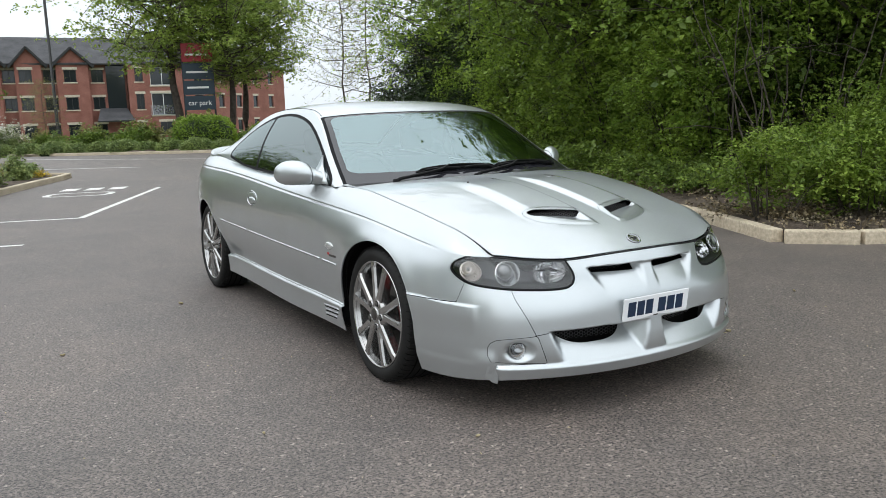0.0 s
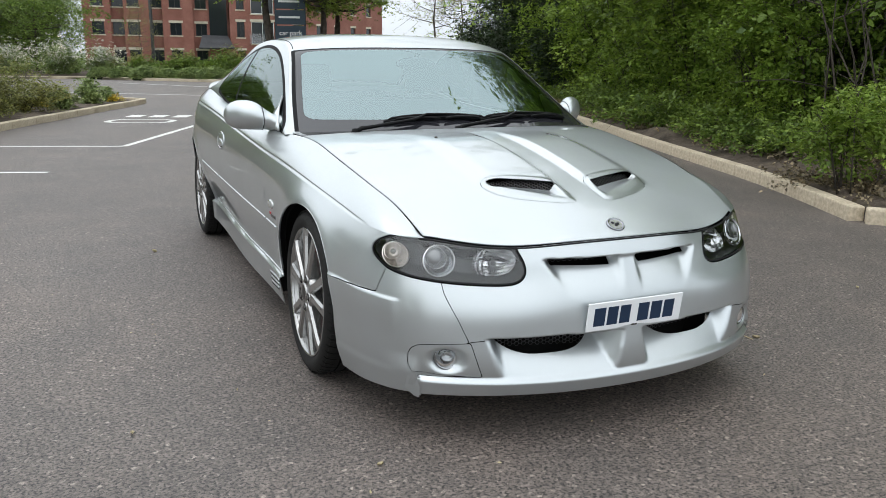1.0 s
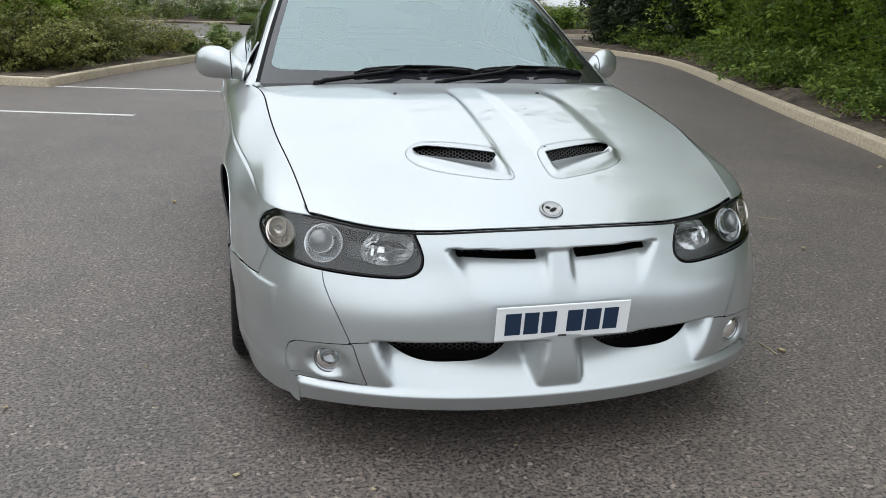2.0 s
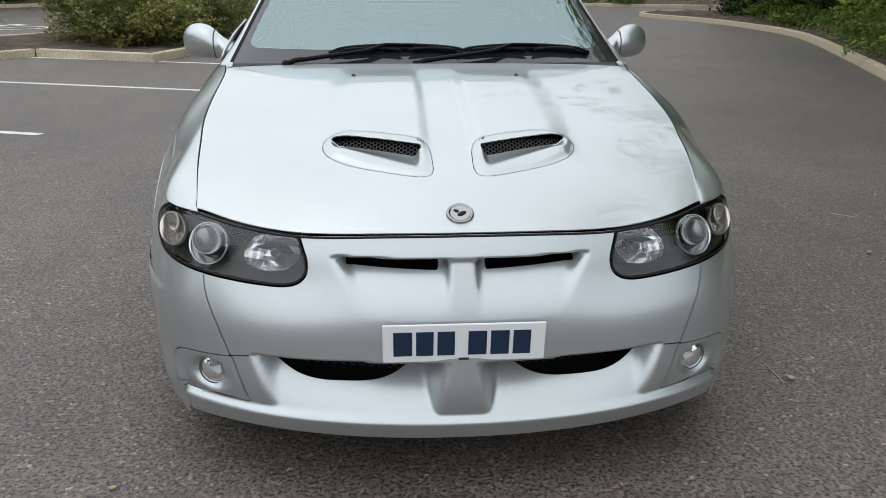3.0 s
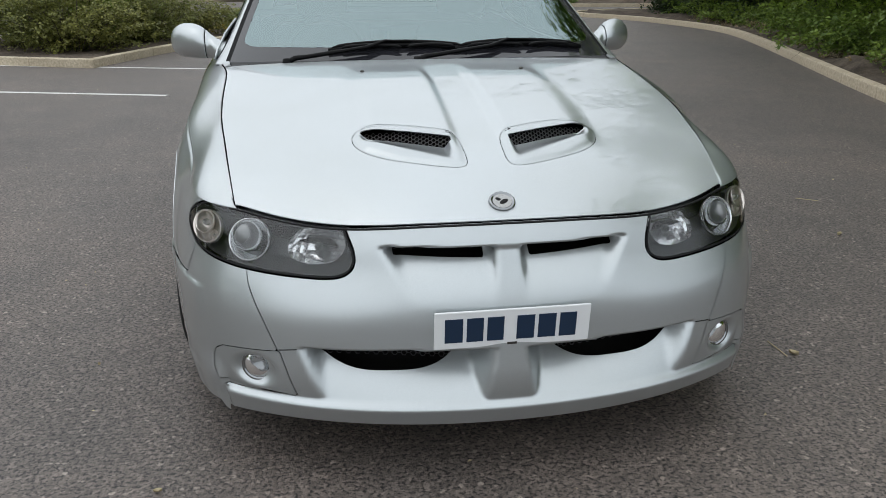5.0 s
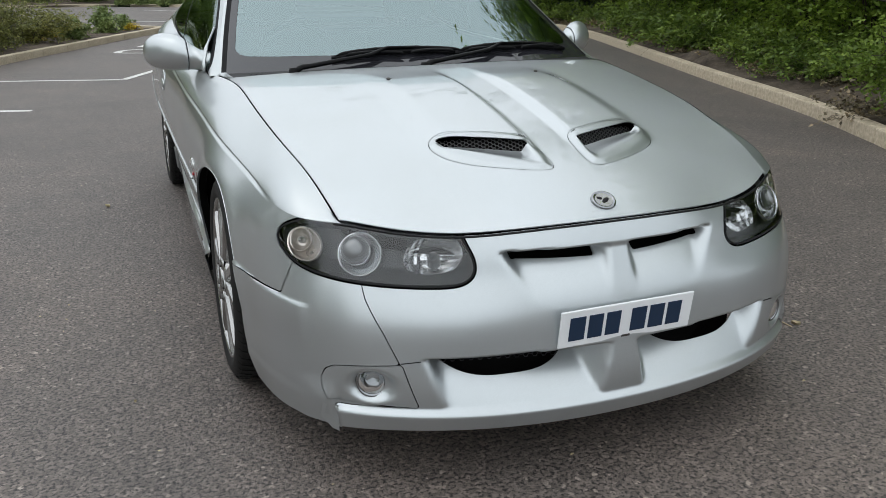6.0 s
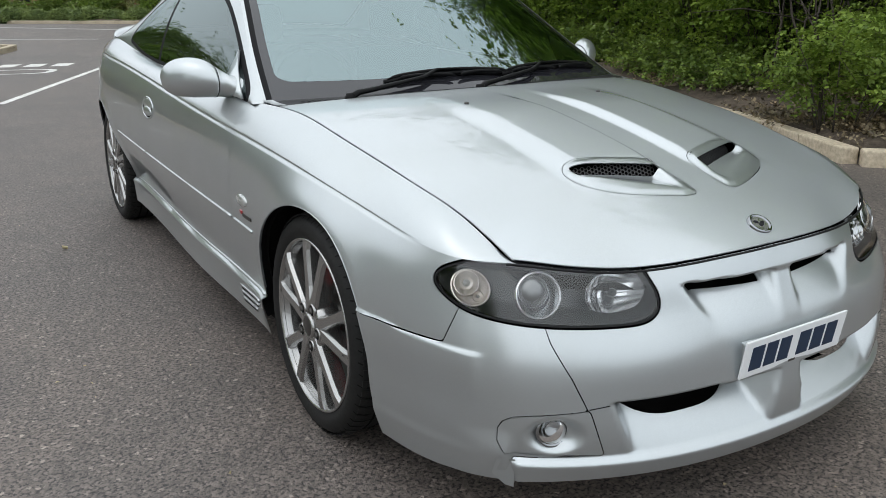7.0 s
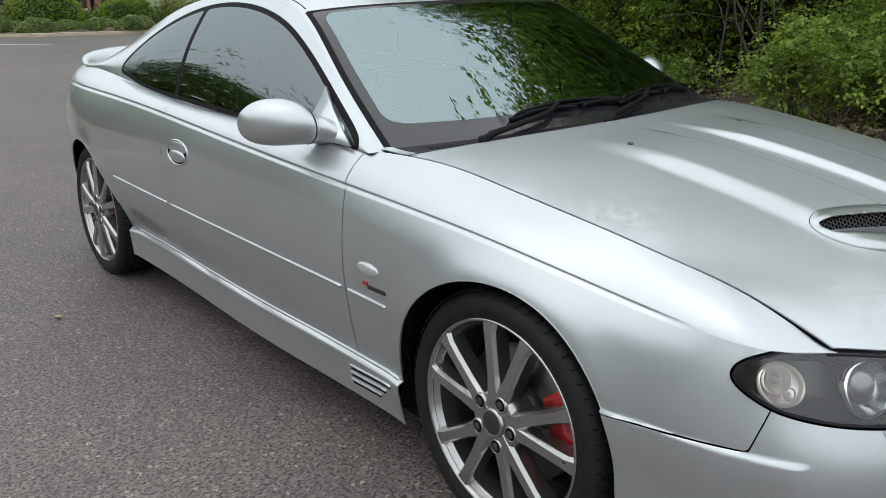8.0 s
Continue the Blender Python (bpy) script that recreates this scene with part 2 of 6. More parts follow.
def sweep(points, radii, sides=8, squash=1.0):
    """A tube along points; radii one number or one per point; squash flattens it in z."""
    pts = [Vector(p) for p in points]
    if isinstance(radii, (int, float)):
        radii = [radii] * len(pts)
    verts, faces = [], []
    for i, p in enumerate(pts):
        d = (pts[min(i + 1, len(pts) - 1)] - pts[max(i - 1, 0)]).normalized()
        side = d.cross(Vector((0, 0, 1)))
        side = side.normalized() if side.length > 1e-4 else Vector((1, 0, 0))
        up = side.cross(d)
        for k in range(sides):
            w = 2 * math.pi * (k + 0.5) / sides
            verts.append(tuple(p + radii[i] * (side * math.cos(w) + up * math.sin(w) * squash)))
    for i in range(len(pts) - 1):
        for k in range(sides):
            a, b = i * sides + k, i * sides + (k + 1) % sides
            faces.append((a, b, b + sides, a + sides))
    faces += [tuple(reversed(range(sides))), tuple(range(len(verts) - sides, len(verts)))]
    return verts, faces


def spline(xs, ys, ends=None):
    """A twice smooth curve through (xs, ys); ends: slopes at both ends, else natural."""
    xs, ys = np.asarray(xs, float), np.asarray(ys, float)
    shape = ys.shape[1:]
    ys = ys.reshape(len(xs), -1)
    n, h = len(xs), np.diff(xs)
    a, b = np.zeros((n, n)), np.zeros((n, ys.shape[1]))
    d = np.diff(ys, axis=0) / h[:, None]
    for i in range(1, n - 1):
        a[i, i - 1], a[i, i], a[i, i + 1] = h[i], 2 * (h[i - 1] + h[i]), h[i - 1]
        b[i] = 3 * (h[i] * d[i - 1] + h[i - 1] * d[i])
    if ends is None:
        a[0, :2], b[0] = (2, 1), 3 * d[0]
        a[-1, -2:], b[-1] = (1, 2), 3 * d[-1]
    else:
        a[0, 0] = a[-1, -1] = 1
        b[0], b[-1] = np.ravel(ends[0]), np.ravel(ends[1])
    m = np.linalg.solve(a, b)

    def at(q):
        q = np.asarray(q, float)
        flat = np.clip(q.ravel(), xs[0], xs[-1])
        i = np.clip(np.searchsorted(xs, flat) - 1, 0, n - 2)
        t = ((flat - xs[i]) / h[i])[:, None]
        hh = h[i][:, None]
        out = (2 * t**3 - 3 * t**2 + 1) * ys[i] + (t**3 - 2 * t**2 + t) * hh * m[i] + (3 * t**2 - 2 * t**3) * ys[i + 1] + (t**3 - t**2) * hh * m[i + 1]
        return out.reshape(q.shape + shape)

    return at


def soft_step(x, a, b):
    t = np.clip((np.asarray(x, float) - a) / (b - a), 0, 1)
    return t * t * (3 - 2 * t)


def grid_faces(nu, nv):
    return [(i * nv + j, (i + 1) * nv + j, (i + 1) * nv + j + 1, i * nv + j + 1) for i in range(nu - 1) for j in range(nv - 1)]


def cut(surface, field):
    """The part of a surface (rows of x, y, z and more, faces) where the field is not negative, cut along its zero line."""
    rows, faces = surface
    rows, field, made, kept = list(rows), np.asarray(field), {}, []
    inside = field >= 0
    for f in faces:
        state = [inside[i] for i in f]
        if all(state):
            kept.append(f)
            continue
        if not any(state):
            continue
        out = []
        for k, i in enumerate(f):
            j = f[(k + 1) % len(f)]
            if inside[i]:
                out.append(i)
            if inside[i] != inside[j]:
                key = (min(i, j), max(i, j))
                if key not in made:
                    w = field[i] / (field[i] - field[j])
                    made[key] = len(rows)
                    rows.append(rows[i] * (1 - w) + rows[j] * w)
                out.append(made[key])
        if len(out) > 2:
            kept.append(tuple(out))
    used = sorted({i for f in kept for i in f})
    place = {i: k for k, i in enumerate(used)}
    return np.array([rows[i] for i in used]).reshape(len(used), -1), [tuple(place[i] for i in f) for f in kept]


def bare(surface):
    return [tuple(r[:3]) for r in surface[0]], surface[1]


def polygon_field(px, py, corners, smooth=True, steps=14):
    """Signed distance to a closed outline, positive inside."""
    c = np.asarray(corners, float)
    if smooth:
        n = len(c)
        q = np.vstack([c[-3:], c, c[:3]])
        t = np.concatenate([[0], np.cumsum(np.sqrt(np.linalg.norm(np.diff(q, axis=0), axis=1)))])
        c = spline(t, q)(np.linspace(t[3], t[3 + n], n * steps + 1)[:-1])
    px, py = np.asarray(px, float), np.asarray(py, float)
    best, odd = np.full(px.shape, 1e9), np.zeros(px.shape, bool)
    for (x0, y0), (x1, y1) in zip(c, np.roll(c, -1, axis=0)):
        dx, dy = x1 - x0, y1 - y0
        w = np.clip(((px - x0) * dx + (py - y0) * dy) / (dx * dx + dy * dy + 1e-12), 0, 1)
        best = np.minimum(best, np.hypot(px - x0 - w * dx, py - y0 - w * dy))
        hit = (y0 > py) != (y1 > py)
        odd ^= hit & (px < x0 + (py - y0) * dx / (dy if abs(dy) > 1e-12 else 1e-12))
    return np.where(odd, best, -best)


# ---- the car: skin ----
PLAN = [(0, -0.955), (0.22, -0.940), (0.42, -0.895), (0.58, -0.825), (0.70, -0.735), (0.775, -0.62), (0.825, -0.47), (0.855, -0.30), (0.885, 0.0), (0.888, 0.34),
        (0.893, 0.70), (0.905, 1.30), (0.914, 1.90), (0.916, 2.40), (0.905, 2.79), (0.865, 3.10), (0.785, 3.36), (0.58, 3.55), (0.30, 3.635), (0.0, 3.66)]
MARKS = np.concatenate([[0], np.cumsum(np.linalg.norm(np.diff(np.array(PLAN), axis=0), axis=1))])
plan = spline(MARKS, PLAN, ends=((1, 0), (-1, 0)))
LENGTHS = np.linspace(0, MARKS[-1], 4001)
TRACE = plan(LENGTHS)


def along(values):
    return spline(MARKS, values)


z_low = along([0.166, 0.166, 0.166, 0.164, 0.160, 0.15, 0.142, 0.14, 0.15, 0.163, 0.165, 0.165, 0.168, 0.17, 0.19, 0.21, 0.22, 0.23, 0.23, 0.23])
z_ring = along([0.652, 0.648, 0.637, 0.648, 0.660, 0.664, 0.680, 0.702, 0.754, 0.786, 0.812, 0.852, 0.893, 0.912, 0.916, 0.915, 0.91, 0.90, 0.895, 0.895])
HEIGHTS = [0, 0.15, 0.41, 0.63, 0.80, 0.90, 1.0]
insets = [along(v) for v in (
    [0.024, 0.024, 0.025, 0.024, 0.018, 0.015, 0.02, 0.03, 0.045, 0.05, 0.055, 0.055, 0.055, 0.05, 0.04, 0.035, 0.04, 0.05, 0.05, 0.05],
    [0, 0, 0, 0, 0, 0, 0.005, 0.012, 0.03, 0.035, 0.045, 0.048, 0.048, 0.045, 0.03, 0.025, 0.03, 0.04, 0.04, 0.04],
    [0.004, 0.004, 0.002, -0.004, -0.008, -0.006, -0.002, 0.004, 0.01, 0.012, 0.014, 0.014, 0.013, 0.012, 0.01, 0.008, 0.01, 0.01, 0.01, 0.01],
    [0.016, 0.016, 0.017, 0.012, 0.005, 0.003, 0.003, 0.004, 0, 0, 0, 0, 0, 0, 0, 0, 0, 0, 0, 0],
    [0.042, 0.043, 0.055, 0.047, 0.036, 0.024, 0.019, 0.018, 0.011, 0.006, 0.003, 0.003, 0.004, 0.006, 0.008, 0.01, 0.01, 0.01, 0.01, 0.01],
    [0.057, 0.058, 0.070, 0.065, 0.058, 0.038, 0.034, 0.037, 0.026, 0.017, 0.011, 0.012, 0.014, 0.018, 0.022, 0.025, 0.025, 0.025, 0.025, 0.025],
    [0.080, 0.080, 0.092, 0.089, 0.087, 0.057, 0.057, 0.069, 0.054, 0.038, 0.027, 0.030, 0.034, 0.042, 0.05, 0.05, 0.05, 0.05, 0.05, 0.05])]
height_basis = spline(HEIGHTS, np.eye(7))


def mark(x, y):
    """How far along the plan outline the place nearest to (x, y) lies."""
    return float(LENGTHS[np.argmin((TRACE[:, 0] - x) ** 2 + (TRACE[:, 1] - y) ** 2)])


A_CORNER, A_TIP, A_RIDGE = mark(0.70, -0.735), mark(0.70, -0.755), mark(0.735, -0.705)
A_ARCH, A_SILL, A_SILL_END = mark(0.85, -0.32), mark(0.888, 0.33), mark(0.915, 2.44)
WHEEL_Z, TYRE_R, ARCH_R, REAR_Y = 0.32, 0.32, 0.352, 2.788
FOG_PANEL = [(mark(0.548, -0.847), 0.345), (mark(0.655, -0.772), 0.336), (mark(0.688, -0.748), 0.331), (mark(0.709, -0.735), 0.318), (mark(0.716, -0.727), 0.298), (mark(0.716, -0.727), 0.268), (mark(0.704, -0.74), 0.238), (mark(0.512, -0.86), 0.228)]
FOG_A, FOG_Z = mark(0.615, -0.80), 0.284
LAMP = [(mark(0.70, -0.735), 0.72), (mark(0.755, -0.65), 0.676), (mark(0.778, -0.597), 0.655), (mark(0.793, -0.558), 0.632), (mark(0.795, -0.555), 0.607), (mark(0.783, -0.595), 0.576), (mark(0.762, -0.645), 0.555), (mark(0.69, -0.745), 0.538), (mark(0.58, -0.825), 0.527),
        (mark(0.47, -0.88), 0.522), (mark(0.405, -0.90), 0.529), (mark(0.378, -0.905), 0.552), (mark(0.380, -0.905), 0.590), (mark(0.405, -0.90), 0.640), (mark(0.45, -0.89), 0.72)]


def intake_floor(x):
    return 0.288 + 0.056 * np.abs((x - 0.28) / 0.18) ** 3.2


def relief(a, x, z):
    """How far the skin stands proud (or is sunk) against its smooth form."""
    nose = a < A_CORNER + 0.2
    half = 0.262 + (z - 0.51) * 0.52
    upper = (1 - soft_step(x, half - 0.035, half)) * np.clip((z - 0.462) / 0.123, 0, 1) ** 2.2 * (1 - soft_step(z, 0.594, 0.601)) * (0.12 + 0.88 * soft_step(x, 0.026, 0.048))
    d = np.where(nose, -0.050 * upper, 0.0)
    edge = 0.462 + (z - 0.225) * 0.30
    scoop = (1 - soft_step(x, edge - 0.03, edge)) * np.clip((z - 0.224) / 0.125, 0, 1) * (1 - soft_step(z, 0.3572, 0.3612)) * np.clip((x - 0.058 + (z - 0.225) * 0.17) / (0.012 + np.clip(z - 0.225, 0, 1) * 0.50), 0, 1) * (1 - 0.42 * (x / 0.46) ** 2)
    d += np.where(nose, -0.13 * scoop, 0.0)
    d += 0.020 * (1 - soft_step(z, 0.208, 0.229)) * (1 - soft_step(a, A_TIP - 0.01, A_TIP))
    d += 0.013 * soft_step(a, A_TIP, A_TIP + 0.004) * (1 - soft_step(a, A_TIP + 0.02, A_TIP + 0.17)) * (1 - soft_step(z, 0.23, 0.30))
    d += 0.003 * (1 - soft_step(z, 0.215, 0.245)) * soft_step(a, A_TIP + 0.05, A_TIP + 0.12) * (1 - soft_step(a, A_ARCH, A_ARCH + 0.1))
    oval = np.hypot((a - FOG_A + 0.006) / 0.072, (z - FOG_Z) / 0.049)
    d -= np.where(nose, 0.024 * (1 - soft_step(oval, 0.45, 1.0)), 0.0)
    ridge = 0.464 + 0.03 * (a - A_RIDGE)
    d += 0.006 * (1 - soft_step(z, ridge - 0.001, ridge + 0.006)) * soft_step(z, 0.33, 0.45) * soft_step(a, A_RIDGE + 0.005, A_RIDGE + 0.035) * (1 - soft_step(a, A_SILL - 0.1, A_SILL))
    d += 0.022 * (1 - soft_step(z, 0.290, 0.299)) * soft_step(a, A_SILL - 0.14, A_SILL - 0.08) * (1 - soft_step(a, A_SILL_END, A_SILL_END + 0.1))
    return d


CREASE_DEPTH = 0.0042


def skin(a, v, raised=True):
    """Places on the car's flank: a along the plan outline from the nose, v from the lower edge to the crease."""
    p, q = plan(a), plan(np.clip(a + 0.002, 0, MARKS[-1]))
    r = plan(np.clip(a - 0.002, 0, MARKS[-1]))
    t = q - r
    t /= np.linalg.norm(t, axis=-1, keepdims=True) + 1e-12
    out = np.stack([t[..., 1], -t[..., 0]], -1)
    z = z_low(a) + v * (z_ring(a) - z_low(a))
    inset = (height_basis(v) * np.stack([f(a) for f in insets], -1)).sum(-1)
    for wheel_y in (0.0, REAR_Y):
        r = np.hypot(p[..., 1] - wheel_y, z - WHEEL_Z)
        inset = inset - np.where(p[..., 0] > 0.6, 0.008 * np.exp(-((r - ARCH_R) / 0.05) ** 2), 0.0)
    # the doors and quarters tuck under towards the rear wheel
    inset = inset + np.where(p[..., 0] > 0.6, 0.046 * (1 - soft_step(z, 0.26, 0.60)) * soft_step(p[..., 1], 0.9, 2.35) * (1 - soft_step(p[..., 1], 2.6, 3.1)), 0.0)
    groove = CREASE_DEPTH * soft_step(p[..., 1], -0.50, -0.30) * soft_step(v, 1 - 0.016, 1 - 0.003)
    smooth = p - out * (inset + (groove if raised else 0))[..., None]
    if raised:
        smooth = smooth + out * relief(a, smooth[..., 0], z)[..., None]
    return np.concatenate([smooth, z[..., None]], -1)


def on_flank(a, z):
    """A place on the flank at a height, with the way out of it."""
    zl, zr = float(z_low(a)), float(z_ring(a))
    v = (z - zl) / (zr - zl)
    p = Vector(skin(np.array(a), np.array(v)))
    du = Vector(skin(np.array(a + 0.01), np.array(v), False)) - Vector(skin(np.array(a - 0.01), np.array(v), False))
    dv = Vector(skin(np.array(a), np.array(min(1, v + 0.02)), False)) - Vector(skin(np.array(a), np.array(v - 0.02), False))
    return p, du.cross(dv).normalized()


def flank_at(y):
    return float(np.interp(y, TRACE[:3600, 1], LENGTHS[:3600]))


steps_a = np.concatenate([np.arange(0, 1.25, 0.009), np.arange(1.25, 5.3, 0.02), np.linspace(5.3, MARKS[-1], 40)])
steps_v = np.concatenate([np.linspace(0, 0.976, 100), [0.981, 0.985, 0.989, 0.993, 0.997, 1.0]])
aa, vv = np.meshgrid(steps_a, steps_v, indexing="ij")
flank = np.concatenate([skin(aa, vv), aa[..., None]], -1).reshape(-1, 4), grid_faces(len(steps_a), len(steps_v))



def arch_field(y, z, wheel_y):
    """Over zero outside a wheel arch; below the hub its edges run straight down."""
    d = np.hypot(y - wheel_y, z - WHEEL_Z) - ARCH_R
    spread = np.where((wheel_y == 0) & (y < 0), 0.07, 0.0)
    return np.where(z < WHEEL_Z, np.abs(y - wheel_y) - ARCH_R - spread * (WHEEL_Z - z), d)


for wheel_y in (0.0, REAR_Y):
    rows = flank[0]
    flank = cut(flank, np.where(rows[:, 0] > 0.5, arch_field(rows[:, 1], rows[:, 2], wheel_y), 1.0))

car = thing("coupe_car", "silver two-door coupe car parked on the asphalt", "car")


def panel(name, surface, parent, mat=PAINT, label="", mirrored=True, thick=0.003):
    """A panel of skin; the mirrored one is a part of its own."""
    data = bare(surface)
    made = part(name, data, mat, parent, label, thick=thick, rim=False)
    if mirrored:
        part(name, flipped(data), mat, parent, label, thick=thick, rim=False)
    return made


def whole(name, surface, parent, mat=PAINT, label="", thick=0.003):
    """A panel that crosses the middle: both halves in one mesh, welded."""
    bm = bmesh.new()
    verts, faces = both(bare(surface))
    vs = [bm.verts.new(v) for v in verts]
    for f in faces:
        try:
            bm.faces.new([vs[i] for i in f])
        except ValueError:
            pass
    bmesh.ops.remove_doubles(bm, verts=[v for v in bm.verts if abs(v.co.x) < 0.003], dist=0.004)
    me = bpy.data.meshes.new(name)
    bm.to_mesh(me)
    bm.free()
    me.materials.append(mat)
    me.polygons.foreach_set("use_smooth", [True] * len(me.polygons))
    return part(name, me, mat, parent, label, thick=thick, rim=False)


GAP = 0.0016
rows = flank[0]
in_lamp = polygon_field(rows[:, 3], rows[:, 2], LAMP)
lens_skin = cut(flank, in_lamp - 0.003)
flank = cut(flank, -in_lamp - 0.002)
rows = flank[0]
BUMPER = [(-1, -1), (A_ARCH + 0.3, -1), (A_ARCH + 0.3, 0.475), (A_ARCH, 0.472), (mark(0.785, -0.60), 0.477), (mark(0.765, -0.625), 0.56), (mark(0.765, -0.625), 2), (-1, 2)]
in_bumper = polygon_field(rows[:, 3], rows[:, 2], BUMPER, smooth=False)
bumper_skin = cut(flank, in_bumper - GAP)
rest = cut(flank, -in_bumper - GAP)
DOOR_FRONT, DOOR_BACK, DOOR_FOOT = 0.58, 1.775, 0.302


def door_field(y, z):
    front = DOOR_FRONT + 0.012 * soft_step(z, 0.7, 0.9)
    back = DOOR_BACK + 0.012 * soft_step(z, 0.5, 0.8)
    return np.minimum(np.minimum(y - front, back - y), z - DOOR_FOOT)


rows = rest[0]
side_only = rows[:, 3] < MARKS[16]
d = np.where(side_only, door_field(rows[:, 1], rows[:, 2]), -1)
door_skin = cut(rest, d - GAP)
rest = cut(rest, -d - GAP)
sill_field = np.minimum(0.300 - rest[0][:, 2], np.minimum(rest[0][:, 1] - 0.2, 2.5 - rest[0][:, 1]))
sill_skin = cut(rest, sill_field)
rest = cut(rest, -sill_field - 0.001)
wing_skin = cut(rest, DOOR_BACK - 0.5 - rest[0][:, 1])
rest = cut(rest, rest[0][:, 1] - DOOR_BACK + 0.5)
tail_field = np.minimum(rest[0][:, 1] - 2.9, 0.56 - rest[0][:, 2])
tail_field = np.maximum(tail_field, rest[0][:, 1] - 3.6)
tail_skin = cut(rest, tail_field - GAP)
quarter_skin = cut(rest, -tail_field - GAP)

# shoulder: from the crease up to the bonnet's edge, the window line and the boot
shoulder_edge = spline(MARKS[4:], [(0.643, -0.660, 0.662), (0.667, -0.512, 0.731), (0.688, -0.353, 0.772), (0.705, -0.22, 0.801), (0.722, 0.08, 0.850), (0.737, 0.36, 0.884),
                                   (0.790, 0.68, 0.890), (0.785, 1.25, 0.902), (0.776, 1.85, 0.918), (0.780, 2.38, 0.962), (0.765, 2.79, 0.990), (0.735, 3.09, 0.995),
                                   (0.665, 3.33, 0.985), (0.49, 3.49, 0.980), (0.25, 3.565, 0.978), (0.0, 3.585, 0.978)])
steps_b = np.concatenate([np.linspace(MARKS[4], 1.25, 26)[:-1], steps_a[steps_a >= 1.25]])
steps_w = np.concatenate([[0, 0.015, 0.03, 0.045, 0.06, 0.08], np.linspace(0.10, 1, 20)])
ring_pts = skin(steps_b, np.ones_like(steps_b), False)
below = skin(steps_b, np.full_like(steps_b, 0.97), False)
edge_pts = shoulder_edge(steps_b)
rise = (ring_pts - below)
rise /= np.linalg.norm(rise, axis=1, keepdims=True) + 1e-9
reach = np.linalg.norm(edge_pts - ring_pts, axis=1, keepdims=True)
inward = (edge_pts - ring_pts) / np.maximum(reach, 1e-6)
roll = soft_step(ring_pts[:, 1], -0.64, -0.54)[:, None]
start = rise * (0.12 + 0.70 * roll) + inward * (1.0 - 0.80 * roll)
start /= np.linalg.norm(start, axis=1, keepdims=True)
knee = ring_pts + start * reach * (0.36 + 0.08 * soft_step(ring_pts[:, 1], 0.1, 0.6)[:, None])
w = steps_w[None, :, None]
net = (1 - w) ** 2 * ring_pts[:, None] + 2 * w * (1 - w) * knee[:, None] + w * w * edge_pts[:, None]
# the groove's upper side
sunk = CREASE_DEPTH * soft_step(ring_pts[:, 1], -0.50, -0.30)[:, None] * (1 - soft_step(steps_w[None, :] * reach, 0.001, 0.008))
net = net + (inward * np.array([1, 1, 0]))[:, None] * sunk[..., None]
shoulder = np.concatenate([net, np.broadcast_to(steps_b[:, None, None], net.shape[:2] + (1,))], -1).reshape(-1, 4), grid_faces(len(steps_b), len(steps_w))
d = np.where(shoulder[0][:, 3] < MARKS[15], door_field(shoulder[0][:, 1], shoulder[0][:, 2] + 1.0), -1)
door_top = cut(shoulder, d - GAP)
others = cut(shoulder, -d - GAP)
wing_top = cut(others, 1.2 - others[0][:, 1])
others = cut(others, others[0][:, 1] - 1.2)
quarter_top = cut(others, MARKS[16] + 0.048 - others[0][:, 3])


def stacked(*surfaces):
    rows, faces, n = [], [], 0
    for s in surfaces:
        rows.append(s[0][:, :3])
        faces += [tuple(i + n for i in f) for f in s[1]]
        n += len(s[0])
    return np.concatenate(rows), faces


panel("front_wing", stacked(wing_skin, wing_top), car)
panel("sill", sill_skin, car, label="silver side skirt with a bright upper ledge")
panel("rear_quarter", stacked(quarter_skin, quarter_top), car)
doors = [part("door", data, PAINT, car, thick=0.003, rim=False) for data in (bare(stacked(door_skin, door_top)), flipped(bare(stacked(door_skin, door_top))))]
whole("rear_bumper", tail_skin, car)

# front bumper with its openings
rows = bumper_skin[0]
x, z, a = rows[:, 0], rows[:, 2], rows[:, 3]
slot = np.minimum(np.minimum(x - 0.055, 0.270 - x), np.minimum(z - (0.566 + 0.008 * (x - 0.05) / 0.24), 0.5955 - z))
mouth = np.minimum(np.minimum(x - 0.098, 0.462 - x), np.minimum(z - intake_floor(x), 0.3575 - z))
fog_hole = 1 - np.hypot((a - FOG_A) / 0.034, (z - FOG_Z - 0.004) / 0.033)
bumper_skin = cut(bumper_skin, -np.maximum(np.maximum(np.where(a < 0.6, slot, -1), np.where(a < 0.8, mouth, -1)), fog_hole * 0.03))
rows = bumper_skin[0]
CORNER = [(mark(0.655, -0.772), 0.60), (mark(0.624, -0.795), 0.50), (mark(0.584, -0.823), 0.42), (mark(0.553, -0.843), 0.347), (mark(0.515, -0.86), 0.230), (A_TIP, 0.226), (A_TIP, -1), (9, -1), (9, 0.60)]
seam = polygon_field(rows[:, 3], rows[:, 2], CORNER, smooth=False)
panel_field = polygon_field(rows[:, 3], rows[:, 2], FOG_PANEL, smooth=False)
front_bumper = whole("front_bumper", cut(bumper_skin, -np.maximum(seam, panel_field) - 0.0013), car, label="silver front bumper with twin intakes and splitter lip")
panel("bumper_corner", cut(bumper_skin, np.minimum(seam, -panel_field) - 0.0013), front_bumper)
panel("fog_panel", cut(bumper_skin, panel_field - 0.0013), front_bumper, label="silver panel round a fog lamp")
